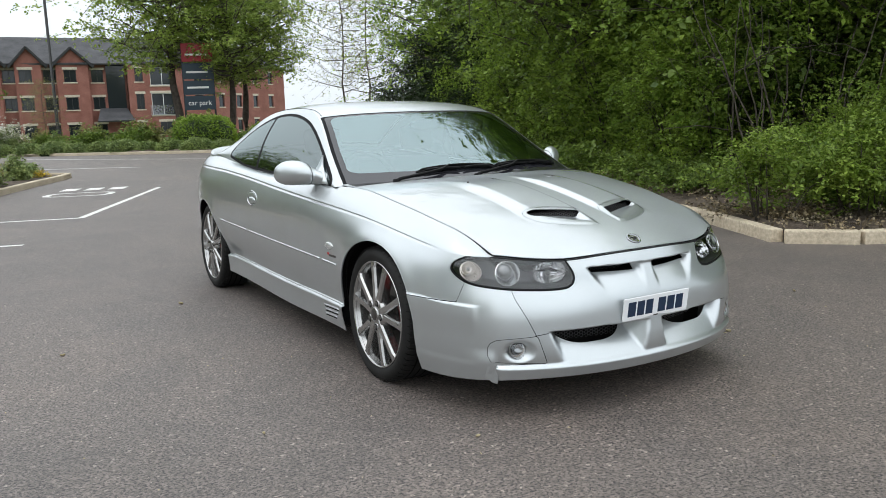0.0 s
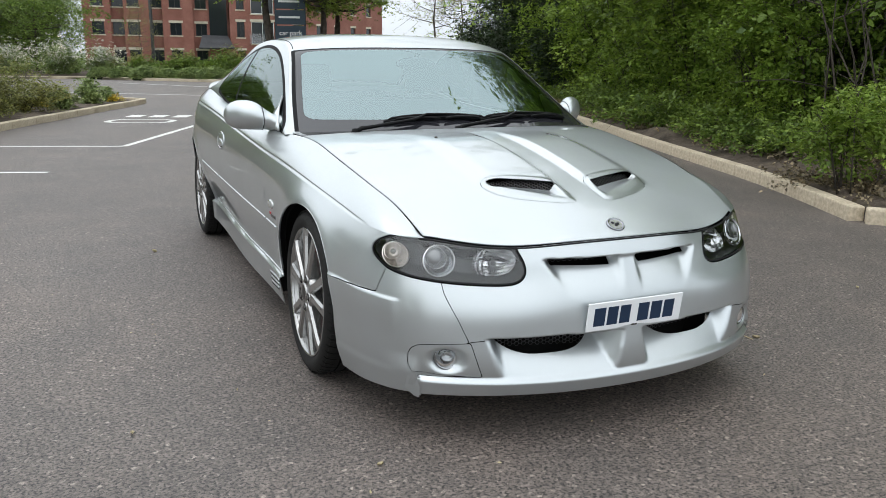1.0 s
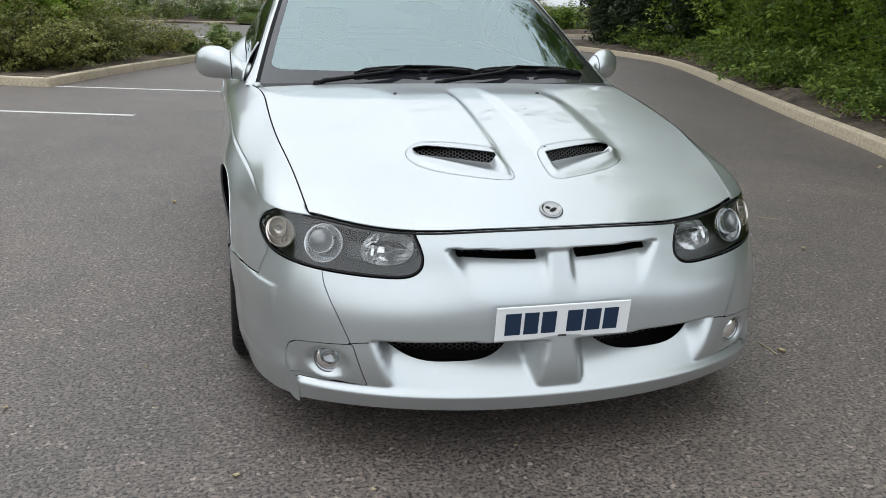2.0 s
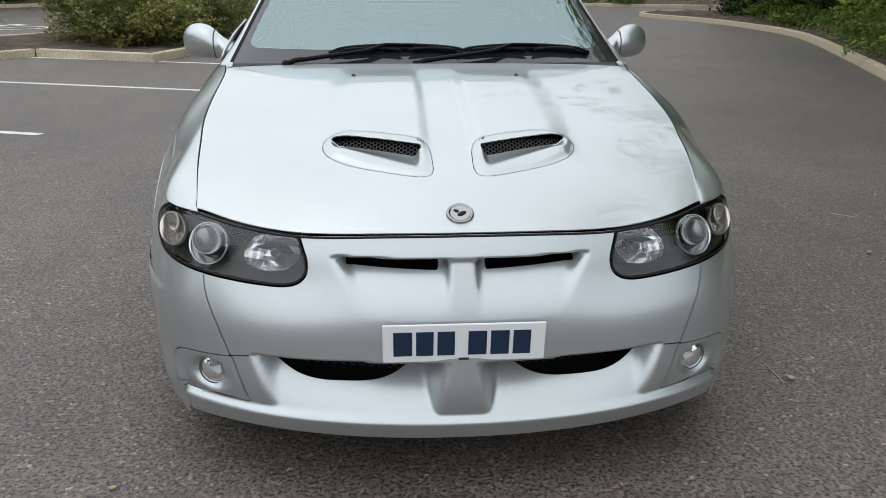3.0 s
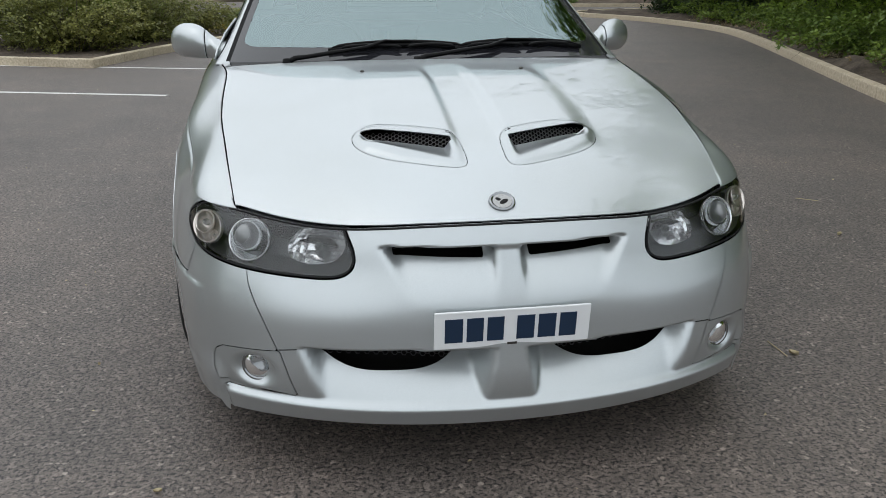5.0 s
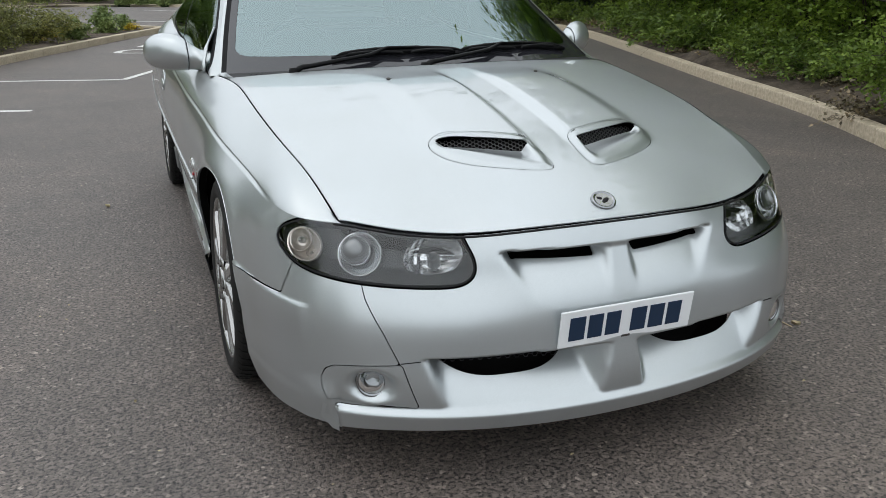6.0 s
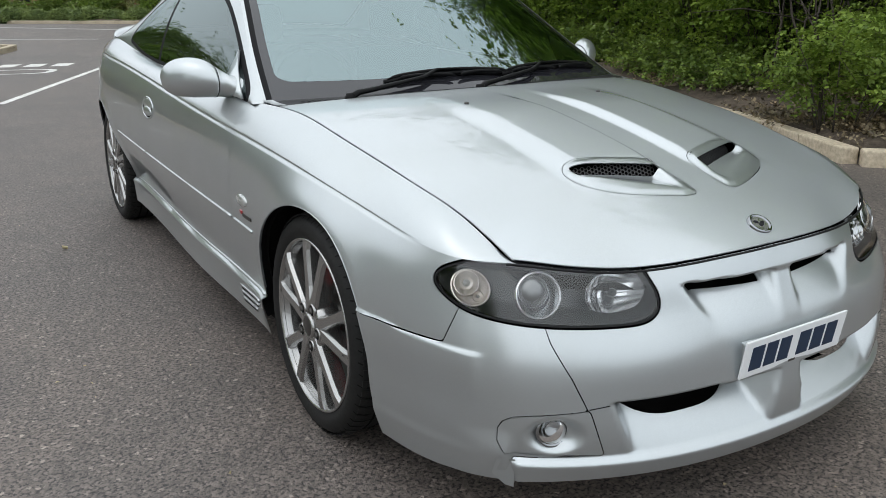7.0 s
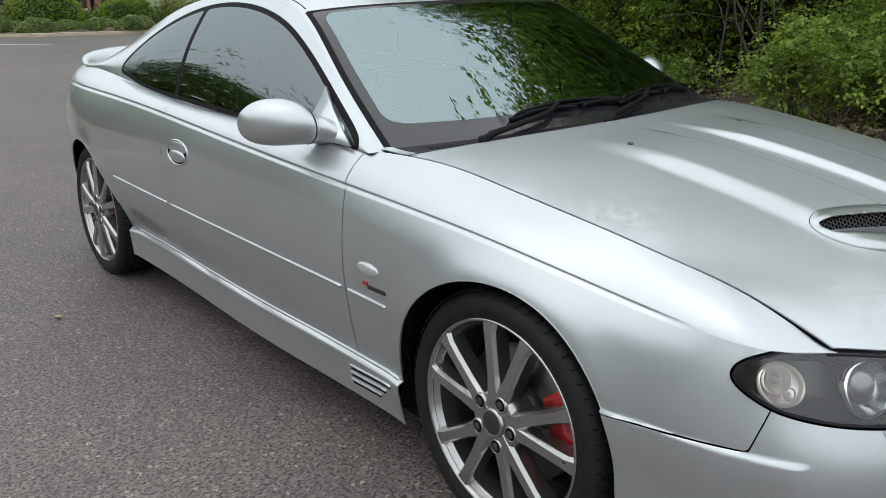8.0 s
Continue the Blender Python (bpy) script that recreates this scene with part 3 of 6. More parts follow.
# shut line between the mouth's upper lip and the corner seam
shut = [on_flank(mark(0.507 + 0.044 * w, -0.863 + 0.019 * w), 0.3545 - 0.006 * w) for w in np.linspace(0, 1, 12)]
mirrored_shut = [tuple(p + n * 0.0002) for p, n in shut]
for side_points in (mirrored_shut, [(-x, y, z) for x, y, z in mirrored_shut]):
    part("shut_line", sweep(side_points, 0.0014, 5), BLACK, front_bumper)
# the corner's pointed lower end beside the splitter
fin = []
for da, z in ((-0.010, 0.222), (-0.007, 0.147), (0.014, 0.150), (0.045, 0.178), (0.030, 0.224)):
    p, n = on_flank(A_TIP + da, max(z, 0.168))
    fin.append((p.x + n.x * 0.003, p.y + n.y * 0.003, z))
panel("corner_point", (np.array(fin), [(0, 1, 2, 3, 4)]), front_bumper, thick=0.014)
# black sheet added to paint the depth of the intakes
part("intake_shade", box(-0.50, 0.50, -0.735, -0.725, 0.20, 0.42), CAVITY, front_bumper, "added black sheet for the shade inside the intakes", smooth=False)

# bonnet
C_S = [0, 0.1, 0.25, 0.5, 0.75, 1.0]
bonnet_mid = spline(C_S, [(-0.875, 0.652), (-0.800, 0.690), (-0.650, 0.748), (-0.345, 0.828), (-0.02, 0.884), (0.315, 0.915)])
ring_nose = skin(np.linspace(0, MARKS[4], 300), np.ones(300))


def bonnet_at(s, t):
    """A place on the smooth bonnet: s from nose to screen, t from the middle to the side."""
    e = shoulder_edge(MARKS[4] + s * (MARKS[9] - MARKS[4]) + 0.30 * (MARKS[10] - MARKS[9]) * soft_step(s, 0.55, 1.0))
    c = bonnet_mid(s)
    x = e[..., 0] * t
    y = c[..., 0] + (e[..., 1] - c[..., 0]) * t**2
    z = c[..., 1] + (e[..., 2] - c[..., 1]) * t**2.6
    fade = np.clip(1 - s / 0.25, 0, 1) ** 2
    firstz = np.interp(0.645 * t, ring_nose[:, 0], ring_nose[:, 2]) - (0.652 + 0.008 * t**2.6)
    y = y + fade * (np.interp(0.645 * t, ring_nose[:, 0], ring_nose[:, 1]) - (-0.875 + 0.219 * t**2))
    z = z + fade * firstz
    return np.stack([x, y, z], -1)


SCOOP = [(0.338, -0.478), (0.316, -0.555), (0.22, -0.622), (0.10, -0.668), (0.060, -0.664), (0.052, -0.60), (0.064, -0.515), (0.10, -0.492), (0.22, -0.452), (0.312, -0.442)]


def scoop_line(x):
    """Where the scoop's mouth runs across the bonnet."""
    return -0.540 + (x - 0.084) * 0.30


def bonnet_relief(x, y):
    band = soft_step(x, 0.045, 0.085) * (1 - soft_step(x, 0.27, 0.36))
    lift = 0.017 * band * soft_step(y, -0.62, -0.45) * (1 - soft_step(y, -0.1, 0.25))
    inside = soft_step((x - 0.078) / 0.02, 0, 1) * (1 - soft_step(x, 0.29, 0.325))
    line = scoop_line(x)
    ahead = soft_step(y, line - 0.115 * (0.35 + 0.65 * (1 - np.clip((x - 0.084) / 0.25, 0, 1))), line - 0.005) * (1 - soft_step(y, line - 0.001, line + 0.006))
    rim = polygon_field(x, y, SCOOP, smooth=False)
    return lift + 0.005 * soft_step(rim, -0.002, 0.020) * (1 - inside * ahead) - 0.020 * inside * ahead


ss, tt = np.meshgrid(np.concatenate([np.linspace(0.009, 0.45, 130), np.linspace(0.46, 1, 50)]), np.linspace(0, 0.9925, 130), indexing="ij")
net = bonnet_at(ss, tt)
net[..., 2] += bonnet_relief(net[..., 0], net[..., 1])
bonnet_skin = np.concatenate([net, tt[..., None], ss[..., None]], -1).reshape(-1, 5), [tuple(reversed(f)) for f in grid_faces(180, 130)]
rows = bonnet_skin[0]
x, y = rows[:, 0], rows[:, 1]
mouth = np.minimum(np.minimum(x - 0.079, 0.316 - x), np.minimum(y - (scoop_line(x) - 0.009 * np.clip((0.335 - x) / 0.2, 0, 1)), scoop_line(x) + 0.0075 - y))
bonnet_skin = cut(bonnet_skin, -mouth)
rows = bonnet_skin[0]
round_scoop = polygon_field(rows[:, 0], rows[:, 1], SCOOP)
bonnet = whole("bonnet", cut(bonnet_skin, -round_scoop - 0.0010), car, BONNET_PAINT_LIT, "silver bonnet with twin air scoops under glossy lacquer")
panel("scoop_surround", cut(bonnet_skin, round_scoop - 0.0010), bonnet)
# black tube added as the dark of the gap under the bonnet's front edge and over the lamps
line = skin(np.linspace(0, mark(0.715, -0.715), 90), np.full(90, 0.9935), False)
part("bonnet_gap_shade", sweep([(-p[0], p[1], p[2]) for p in line[:0:-1]] + [tuple(p) for p in line], 0.0032, 6), BLACK, bonnet, "black tube painting the dark gap round the bonnet's front")

# added near-black shell under the panels, so that gaps and openings read as shade
core_a = np.concatenate([np.arange(0, 1.25, 0.03), np.arange(1.25, 5.3, 0.06), np.linspace(5.3, MARKS[-1], 20)])
ca, cv = np.meshgrid(core_a, np.linspace(0, 1, 30), indexing="ij")
inner = skin(ca, cv, False)
tn = plan(np.clip(ca + 0.01, 0, MARKS[-1])) - plan(np.clip(ca - 0.01, 0, MARKS[-1]))
tn /= np.linalg.norm(tn, axis=-1, keepdims=True)
depth = np.where(ca < 1.3, 0.16, 0.03)
inner[..., 0] -= tn[..., 1] * depth
inner[..., 1] += tn[..., 0] * depth
core = inner.reshape(-1, 3), grid_faces(len(core_a), 30)
for wheel_y in (0.0, REAR_Y):
    core = cut(core, np.where(core[0][:, 0] > 0.4, arch_field(core[0][:, 1], core[0][:, 2], wheel_y), 1.0))
under = shoulder[0][:, :3] - np.array([0.012, 0, 0.02])
deck = net[::4, ::6].reshape(-1, 3) - np.array([0, 0, 0.055])
nu, nv = net[::4, ::6].shape[:2]
floor_pts = [(x, y, 0.17) for y in (-0.72, -0.36, 0.36, 2.43, 3.15, 3.5) for x in (0.0, 0.5)]
part("inner_body", both(join(bare(core), (under, shoulder[1]), (deck, [tuple(reversed(f)) for f in grid_faces(nu, nv)]), (floor_pts, [tuple(reversed(f)) for f in grid_faces(6, 2)]))), CAVITY, car, "near-black inner shell and floor, coloured as deep shade")
for wheel_y in (0.0, REAR_Y):
    tunnel = []
    for k in range(41):
        w = math.pi * (-0.08 + 1.16 * k / 40)
        y, z = wheel_y + ARCH_R * math.cos(w), WHEEL_Z + ARCH_R * math.sin(w)
        a = flank_at(y)
        zr = float(z_ring(a))
        p, _ = on_flank(a, min(max(z, float(z_low(a))), zr - 0.01))
        tunnel += [(p.x, y, z), (p.x - 0.007, y + 0.002 * math.cos(w), z + 0.002 * math.sin(w)), (p.x - 0.03, y + 0.02 * math.cos(w), z + 0.02 * math.sin(w)), (0.45, wheel_y + (y - wheel_y) * 1.06, WHEEL_Z + (z - WHEEL_Z) * 1.06)]
    lip = [v for i, v in enumerate(tunnel) if i % 4 < 2 and 3 <= i // 4 <= (37 if wheel_y else 36)]
    liner = [v for i, v in enumerate(tunnel) if i % 4 > 0]
    panel("arch_lip", (np.array(lip), grid_faces(len(lip) // 2, 2)), car, thick=0.002)
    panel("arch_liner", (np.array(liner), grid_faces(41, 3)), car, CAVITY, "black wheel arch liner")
    # closes the arch with a near-black sheet in place of shade
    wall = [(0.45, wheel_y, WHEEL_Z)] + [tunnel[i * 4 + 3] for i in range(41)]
    panel("arch_shade", (np.array(wall), [(0, i + 1, i + 2) for i in range(40)]), car, CAVITY, "near-black sheet for the shade inside the wheel arch")

# grille meshes
def honeycomb(width, height, cell, thickness=0.0016):
    pieces = []
    dx, dy = cell * 1.5, cell * math.sqrt(3) / 2
    for i in range(int(width / dx) + 2):
        for j in range(int(height / (2 * dy)) + 2):
            cx, cy = i * dx - width / 2, j * 2 * dy + (dy if i % 2 else 0) - height / 2
            ring = []
            for k in range(6):
                w = math.pi / 3 * k
                for r in (cell * 0.99, cell * 0.80):
                    ring.append((cx + r * math.cos(w), 0.0, cy + r * math.sin(w)))
            pieces.append((ring, [(2 * k, 2 * ((k + 1) % 6), 2 * ((k + 1) % 6) + 1, 2 * k + 1) for k in range(6)]))
    return join(*pieces)


GRILLE = material("grille_mesh", (0.06, 0.06, 0.062), 0.32)
for sx in (1, -1):
    mesh_piece = honeycomb(0.40, 0.075, 0.008)
    part("lower_grille", moved(mesh_piece, pose(0.28 * sx, -0.775, 0.325, 0, 0, 14 * sx)), GRILLE, front_bumper, "black honeycomb intake grille", smooth=False, thick=0.003)
    mesh_piece = honeycomb(0.235, 0.036, 0.0062)
    part("scoop_grille", moved(mesh_piece, pose(0.195 * sx, scoop_line(0.195) + 0.018, 0.766, -25, 4 * sx, 17 * sx)), GRILLE, bonnet, "black honeycomb scoop grille", smooth=False, thick=0.003)
    part("upper_grille", moved(honeycomb(0.22, 0.012, 0.007), pose(0.17 * sx, -0.785, 0.578, 0, 0, 7 * sx)), GRILLE, front_bumper, "black upper grille slot", smooth=False, thick=0.003)

# greenhouse
G_S = [0, 0.14, 0.28, 0.40, 0.52, 0.64, 0.78, 0.90, 1.0]
edge_up = spline(G_S, [(0.764, 0.545, 0.889), (0.693, 0.87, 1.075), (0.618, 1.17, 1.248), (0.592, 1.43, 1.300), (0.592, 1.78, 1.305), (0.606, 2.12, 1.265), (0.640, 2.50, 1.155), (0.690, 2.80, 1.045), (0.715, 3.00, 0.990)])
roof_mid = spline(G_S, [(0.37, 0.905), (0.71, 1.095), (1.06, 1.272), (1.35, 1.335), (1.72, 1.352), (2.10, 1.330), (2.52, 1.225), (2.85, 1.095), (3.08, 1.010)])
belt = spline(G_S, [(0.792, 0.575, 0.884), (0.790, 0.85, 0.893), (0.787, 1.17, 0.901), (0.783, 1.43, 0.906), (0.777, 1.80, 0.916), (0.779, 2.15, 0.936), (0.777, 2.50, 0.972), (0.765, 2.80, 0.988), (0.75, 3.00, 0.992)])
ss, tt = np.meshgrid(np.linspace(0, 1, 150), np.linspace(0, 1, 60), indexing="ij")
e, c = edge_up(ss), roof_mid(ss)
x = e[..., 0] * tt
y = c[..., 0] + (e[..., 1] - c[..., 0]) * (0.55 * tt**2 + 0.45 * tt**4)
z = c[..., 1] + (e[..., 2] - c[..., 1]) * (0.45 * tt**2 + 0.55 * tt**5)
canopy = np.stack([x, y, z, ss, tt], -1).reshape(-1, 5), [tuple(reversed(f)) for f in grid_faces(150, 60)]
ww = tt
b = belt(ss)
net = e[..., :] * (1 - ww[..., None]) + b * ww[..., None]
net[..., 0] += 0.028 * np.sin(math.pi * ww) * (0.4 + 0.6 * soft_step(ss, 0.1, 0.5))
side = np.concatenate([net, ss[..., None], ww[..., None]], -1).reshape(-1, 5), [tuple(reversed(f)) for f in grid_faces(150, 60)]


def screen_field(rows):
    return np.minimum(np.minimum(0.276 - rows[:, 3], rows[:, 3] + 0.004) * 2.6, edge_up(rows[:, 3])[:, 0] - 0.021 - rows[:, 0])


def rear_field(rows):
    return np.minimum(np.minimum(0.965 - rows[:, 3], rows[:, 3] - 0.70) * 2.2, edge_up(rows[:, 3])[:, 0] - 0.05 - rows[:, 0])


screen_edge, back_edge = screen_field(canopy[0]), rear_field(canopy[0])


def rounded(a, b, r):
    """The nearer of two edges, with a round corner between them."""
    return np.where((a < r) & (b < r), r - np.hypot(r - a, r - b), np.minimum(a, b))


def pane_field(rows):
    top = (0.276 - rows[:, 3]) * 2.6 - 0.022
    low = rows[:, 3] * 2.6 - 0.088 - 0.03 * (rows[:, 0] / 0.75) ** 4
    return rounded(np.minimum(edge_up(rows[:, 3])[:, 0] - 0.053 - rows[:, 0], 9), np.minimum(top, low), 0.05)


whole("windscreen", cut(canopy, pane_field(canopy[0])), car, SCREEN, "pale reflecting windscreen glass", thick=0)
border = cut(canopy, screen_edge - 0.0058)
whole("windscreen_border", cut(border, -pane_field(border[0]) - 0.0005), car, FRIT, "glossy black windscreen border")
rubber = cut(canopy, screen_edge + 0.0112)
whole("windscreen_rubber", cut(rubber, 0.006 - screen_field(rubber[0])), car, TRIM, "black rubber round the windscreen")
whole("rear_window", cut(canopy, back_edge - 0.02), car, TINT, "dark rear window glass", thick=0)
border = cut(canopy, back_edge)
whole("rear_window_border", cut(border, 0.0205 - rear_field(border[0])), car, TRIM)
roof_skin = cut(canopy, -np.maximum(screen_edge + 0.010, back_edge) - 0.001)
whole("roof", roof_skin, car, label="silver roof and pillars")
for sx in (1, -1):
    seam = [canopy[0][i * 60 + 57, :3] * np.array([sx, 1, 1]) + np.array([0, 0, 0.0002]) for i in range(43, 112, 3)]
    part("roof_seam", sweep([tuple(p) for p in seam], 0.0022, 5), TRIM, car, "thin dark roof seam")
WINDOW = [(0.628, 0.893), (0.85, 0.902), (1.2, 0.910), (1.6, 0.919), (1.9, 0.930), (2.2, 0.952), (2.44, 0.990), (2.49, 1.005), (2.44, 1.06), (2.30, 1.145), (2.10, 1.215), (1.86, 1.262), (1.60, 1.272), (1.38, 1.248), (1.18, 1.195), (0.95, 1.085), (0.745, 0.970)]
rows = side[0]
f_win = polygon_field(rows[:, 1], rows[:, 2], WINDOW, steps=8)
panel("window_surround", cut(side, -f_win - 0.0085), car, label="silver roof rail")
frame_skin = cut(side, f_win + 0.0080)
fw = polygon_field(frame_skin[0][:, 1], frame_skin[0][:, 2], WINDOW, steps=8)
pf = 0.016 - np.abs(frame_skin[0][:, 1] - (1.905 - (frame_skin[0][:, 2] - 0.917) * 0.12))
panel("window_seal", cut(frame_skin, np.maximum(0.008 - fw, pf)), car, TRIM, "black rubber window seal")
glass = cut(side, f_win - 0.0078)
front_or_back = glass[0][:, 1] - (1.905 - (glass[0][:, 2] - 0.917) * 0.12)
door_glass = bare(cut(glass, -front_or_back - 0.0158))
for data, door in zip((door_glass, flipped(door_glass)), doors):
    part("door_window", data, TINT, door, "dark door window reflecting trees")
panel("quarter_window", cut(glass, front_or_back - 0.0158), car, TINT, "dark rear quarter window", thick=0)

# cowl between bonnet and windscreen
rear_row = bonnet_at(np.full(60, 1.0), np.linspace(0, 0.9965, 60))
e, c = edge_up(0.004), roof_mid(0.004)
tk = np.linspace(0, 1, 60)
glass_row = np.stack([e[0] * tk, c[0] + (e[1] - c[0]) * (0.55 * tk**2 + 0.45 * tk**4), c[1] + (e[2] - c[1]) * (0.45 * tk**2 + 0.55 * tk**5)], -1)
wk = np.linspace(0, 1, 8)[None, :, None]
cowl = rear_row[:, None] * (1 - wk) + glass_row[:, None] * wk - np.array([0, 0, 1.0]) * 0.003 * np.sin(math.pi * wk * 0.8 + 0.35)
part("cowl", both((cowl[:58].reshape(-1, 3), grid_faces(58, 8))), BLACK, car, "black plastic scuttle panel", thick=0.002)
panel("scuttle_corner", ((cowl[57:] + np.array([0, 0, 0.004])).reshape(-1, 3), grid_faces(3, 8)), car, label="silver corner between bonnet and windscreen")

# boot lid and spoiler
bl = shoulder_edge(np.linspace(MARKS[13] + 0.2, MARKS[-1], 40))
lid = [(p[0] * t, p[1], p[2] + 0.012 * (1 - t * t)) for p in bl for t in np.linspace(0, 1, 14)]
whole("boot_lid", (np.array(lid), [tuple(reversed(f)) for f in grid_faces(40, 14)]), car)
spoiler_line = [(0.0, 3.56, 1.035), (0.25, 3.54, 1.035), (0.48, 3.47, 1.032), (0.635, 3.34, 1.022), (0.715, 3.18, 1.005), (0.745, 3.05, 0.985)]
curve = spline(np.linspace(0, 1, 6), spoiler_line)(np.linspace(0, 1, 30))
wing_rows = np.stack([curve + np.array(o) for o in ((0, -0.13, -0.045), (0, -0.06, -0.004), (0, 0.0, 0.010), (0, 0.03, 0.006), (0, 0.034, -0.01), (0, 0.02, -0.07))], 1)
whole("boot_spoiler", (wing_rows.reshape(-1, 3), [tuple(reversed(f)) for f in grid_faces(30, 6)]), car, label="silver boot spoiler")

# ---- the car: fittings ----
def ellipsoid(rx, ry, rz, nu=20, nv=12, power=1.0):
    verts = []
    for j in range(nv + 1):
        for i in range(nu):
            a, b = 2 * math.pi * i / nu, math.pi * (j / nv - 0.5)
            c = abs(math.cos(b)) ** power
            verts.append((rx * c * math.copysign(abs(math.cos(a)) ** power, math.cos(a)), ry * c * math.copysign(abs(math.sin(a)) ** power, math.sin(a)), rz * math.copysign(abs(math.sin(b)) ** power, math.sin(b))))
    return verts, [(j * nu + i, j * nu + (i + 1) % nu, (j + 1) * nu + (i + 1) % nu, (j + 1) * nu + i) for j in range(nv) for i in range(nu)]


def facing(place, way, roll=0.0):
    """A pose whose z axis points along way."""
    return Matrix.Translation(place) @ Vector(way).to_track_quat("Z", "Y").to_matrix().to_4x4() @ pose(0, 0, 0, 0, 0, roll)


def mirrored_pair(name, data, mat, parent, label="", smooth=True, thick=0.0):
    return [part(name, d, mat, p, label, smooth, thick) for d, p in zip((data, flipped(data)), parent if isinstance(parent, list) else [parent, parent])]


# headlamps
lens_rows = lens_skin[0]
lens = mirrored_pair("headlamp", bare(lens_skin), LENS, car, "clear headlamp lens with dark bezel")
back = []
for r in lens_rows:
    p, q = plan(np.array(r[3] + 0.01)), plan(np.array(r[3] - 0.01))
    t = (p - q) / np.linalg.norm(p - q)
    dip = 0.006 + 0.055 * float(np.clip(polygon_field(np.array([r[3]]), np.array([r[2]]), LAMP)[0] / 0.02, 0, 1))
    back.append((r[0] - t[1] * dip, r[1] + t[0] * dip, r[2]))
mirrored_pair("bezel", (back, lens_skin[1]), BEZEL, lens, "black headlamp bezel")
rim_ring = cut((lens_rows, lens_skin[1]), 0.0075 - polygon_field(lens_rows[:, 3], lens_rows[:, 2], LAMP))
mirrored_pair("lens_rim", ([(v[0] * 1.001, v[1] - 0.001, v[2]) for v in bare(rim_ring)[0]], rim_ring[1]), BLACK, lens, "black lens rim")
# inner reflector: stepped bright facets
LAMP_A = mark(0.50, -0.86) - 0.026
facets, glint = [], random.Random(77)
for i in range(19):
    for j in range(9):
        u, w = (i - 9) / 9, (j - 4) / 4
        a, z = LAMP_A + 0.076 * u * math.sqrt(1 - 0.42 * w * w) - 0.006 * w, 0.596 + 0.043 * w * math.sqrt(1 - 0.42 * u * u)
        p, n = on_flank(a, z)
        depth = 0.010 + 0.036 * (1 - 0.9 * u * u) * (1 - 0.8 * w * w) + (0.0024 * (i % 2) + glint.uniform(0, 0.0018)) * (u > 0.25) + 0.004 * (w > 0.4)
        facets.append(tuple(p - n * depth))
mirrored_pair("reflector", (facets, grid_faces(19, 9)), BOWL, lens, "bright lamp reflector with fluted outer side", smooth=False, thick=0.001)
p, n = on_flank(LAMP_A, 0.596)
mirrored_pair("bulb_shield", moved(ellipsoid(0.011, 0.011, 0.014), facing(p - n * 0.034, n + Vector((0, -0.8, 0)))), BEZEL, lens, "dark bulb shield")
def cup(r, deep):
    """A small round reflector cup with a rolled rim."""
    return lathe([(r * f, -deep * (1 - f * f)) for f in (0.05, 0.3, 0.5, 0.7, 0.85, 1.0)] + [(r * 1.06, 0.002), (r * 1.12, -0.003)], 32)


p, n = on_flank(mark(0.765, -0.625) - 0.022, 0.607)
way = (n + Vector((0, -0.6, 0.25))).normalized()
at = facing(p - way * 0.016, way)
mirrored_pair("indicator_dish", moved(lathe([(0.0001, -0.010), (0.034, -0.010), (0.038, -0.004), (0.041, 0.004), (0.043, 0.003), (0.044, -0.006)], 40), at @ pose(0, 0, 0, 0, 0, 35) @ Matrix.Diagonal((1.10, 0.92, 1, 1))), AMBER, lens, "pinkish metal indicator dish")
for up, across, r, deep in ((0.011, 0.009, 0.0265, 0.020), (-0.021, -0.017, 0.0130, 0.012)):
    spot = at @ Matrix.Translation(at.to_3x3().inverted() @ Vector((across * 0.8, across * 0.6, up)))
    mirrored_pair("cup", moved(cup(r, deep), spot), AMBER, lens, "bright metal lamp cup")
    mirrored_pair("bulb", moved(ellipsoid(r * 0.34, r * 0.34, r * 0.5), spot @ pose(0, 0, -deep * 0.45)), CLEAR, lens)
p, n = on_flank(mark(0.665, -0.755) - 0.032, 0.598)
way = (n + Vector((0, -0.6, 0.15))).normalized()
at = facing(p - way * 0.014, way)
mirrored_pair("projector_bowl", moved(lathe([(0.047 * f, -0.034 * (1 - f * f)) for f in (0.05, 0.3, 0.5, 0.7, 0.85, 1.0)] + [(0.0495, 0.004), (0.052, 0.003), (0.054, -0.004)], 40), at), GREY_BOWL, lens, "bright metal lamp bowl")
spot = at @ Matrix.Translation(at.to_3x3().inverted() @ Vector((0.009, 0.006, 0.009)))
mirrored_pair("projector_lens", moved(lathe([(0.0001, 0.016), (0.010, 0.0150), (0.019, 0.0118), (0.026, 0.0062), (0.031, -0.001), (0.033, -0.009), (0.033, -0.022)], 40), spot), SMOKED, lens, "smoky glass projector lens")
mirrored_pair("lens_collar", moved(lathe([(0.0325, -0.008), (0.0335, 0.0005), (0.0355, 0.0005), (0.0365, -0.016)], 40), spot), GREY_BOWL, lens, "thin metal collar")
mirrored_pair("projector_ring", moved(lathe([(0.0485, -0.004), (0.0500, 0.0050), (0.0520, 0.0055), (0.0535, -0.004)], 40), at), CHROME, lens, "thin chrome projector ring")

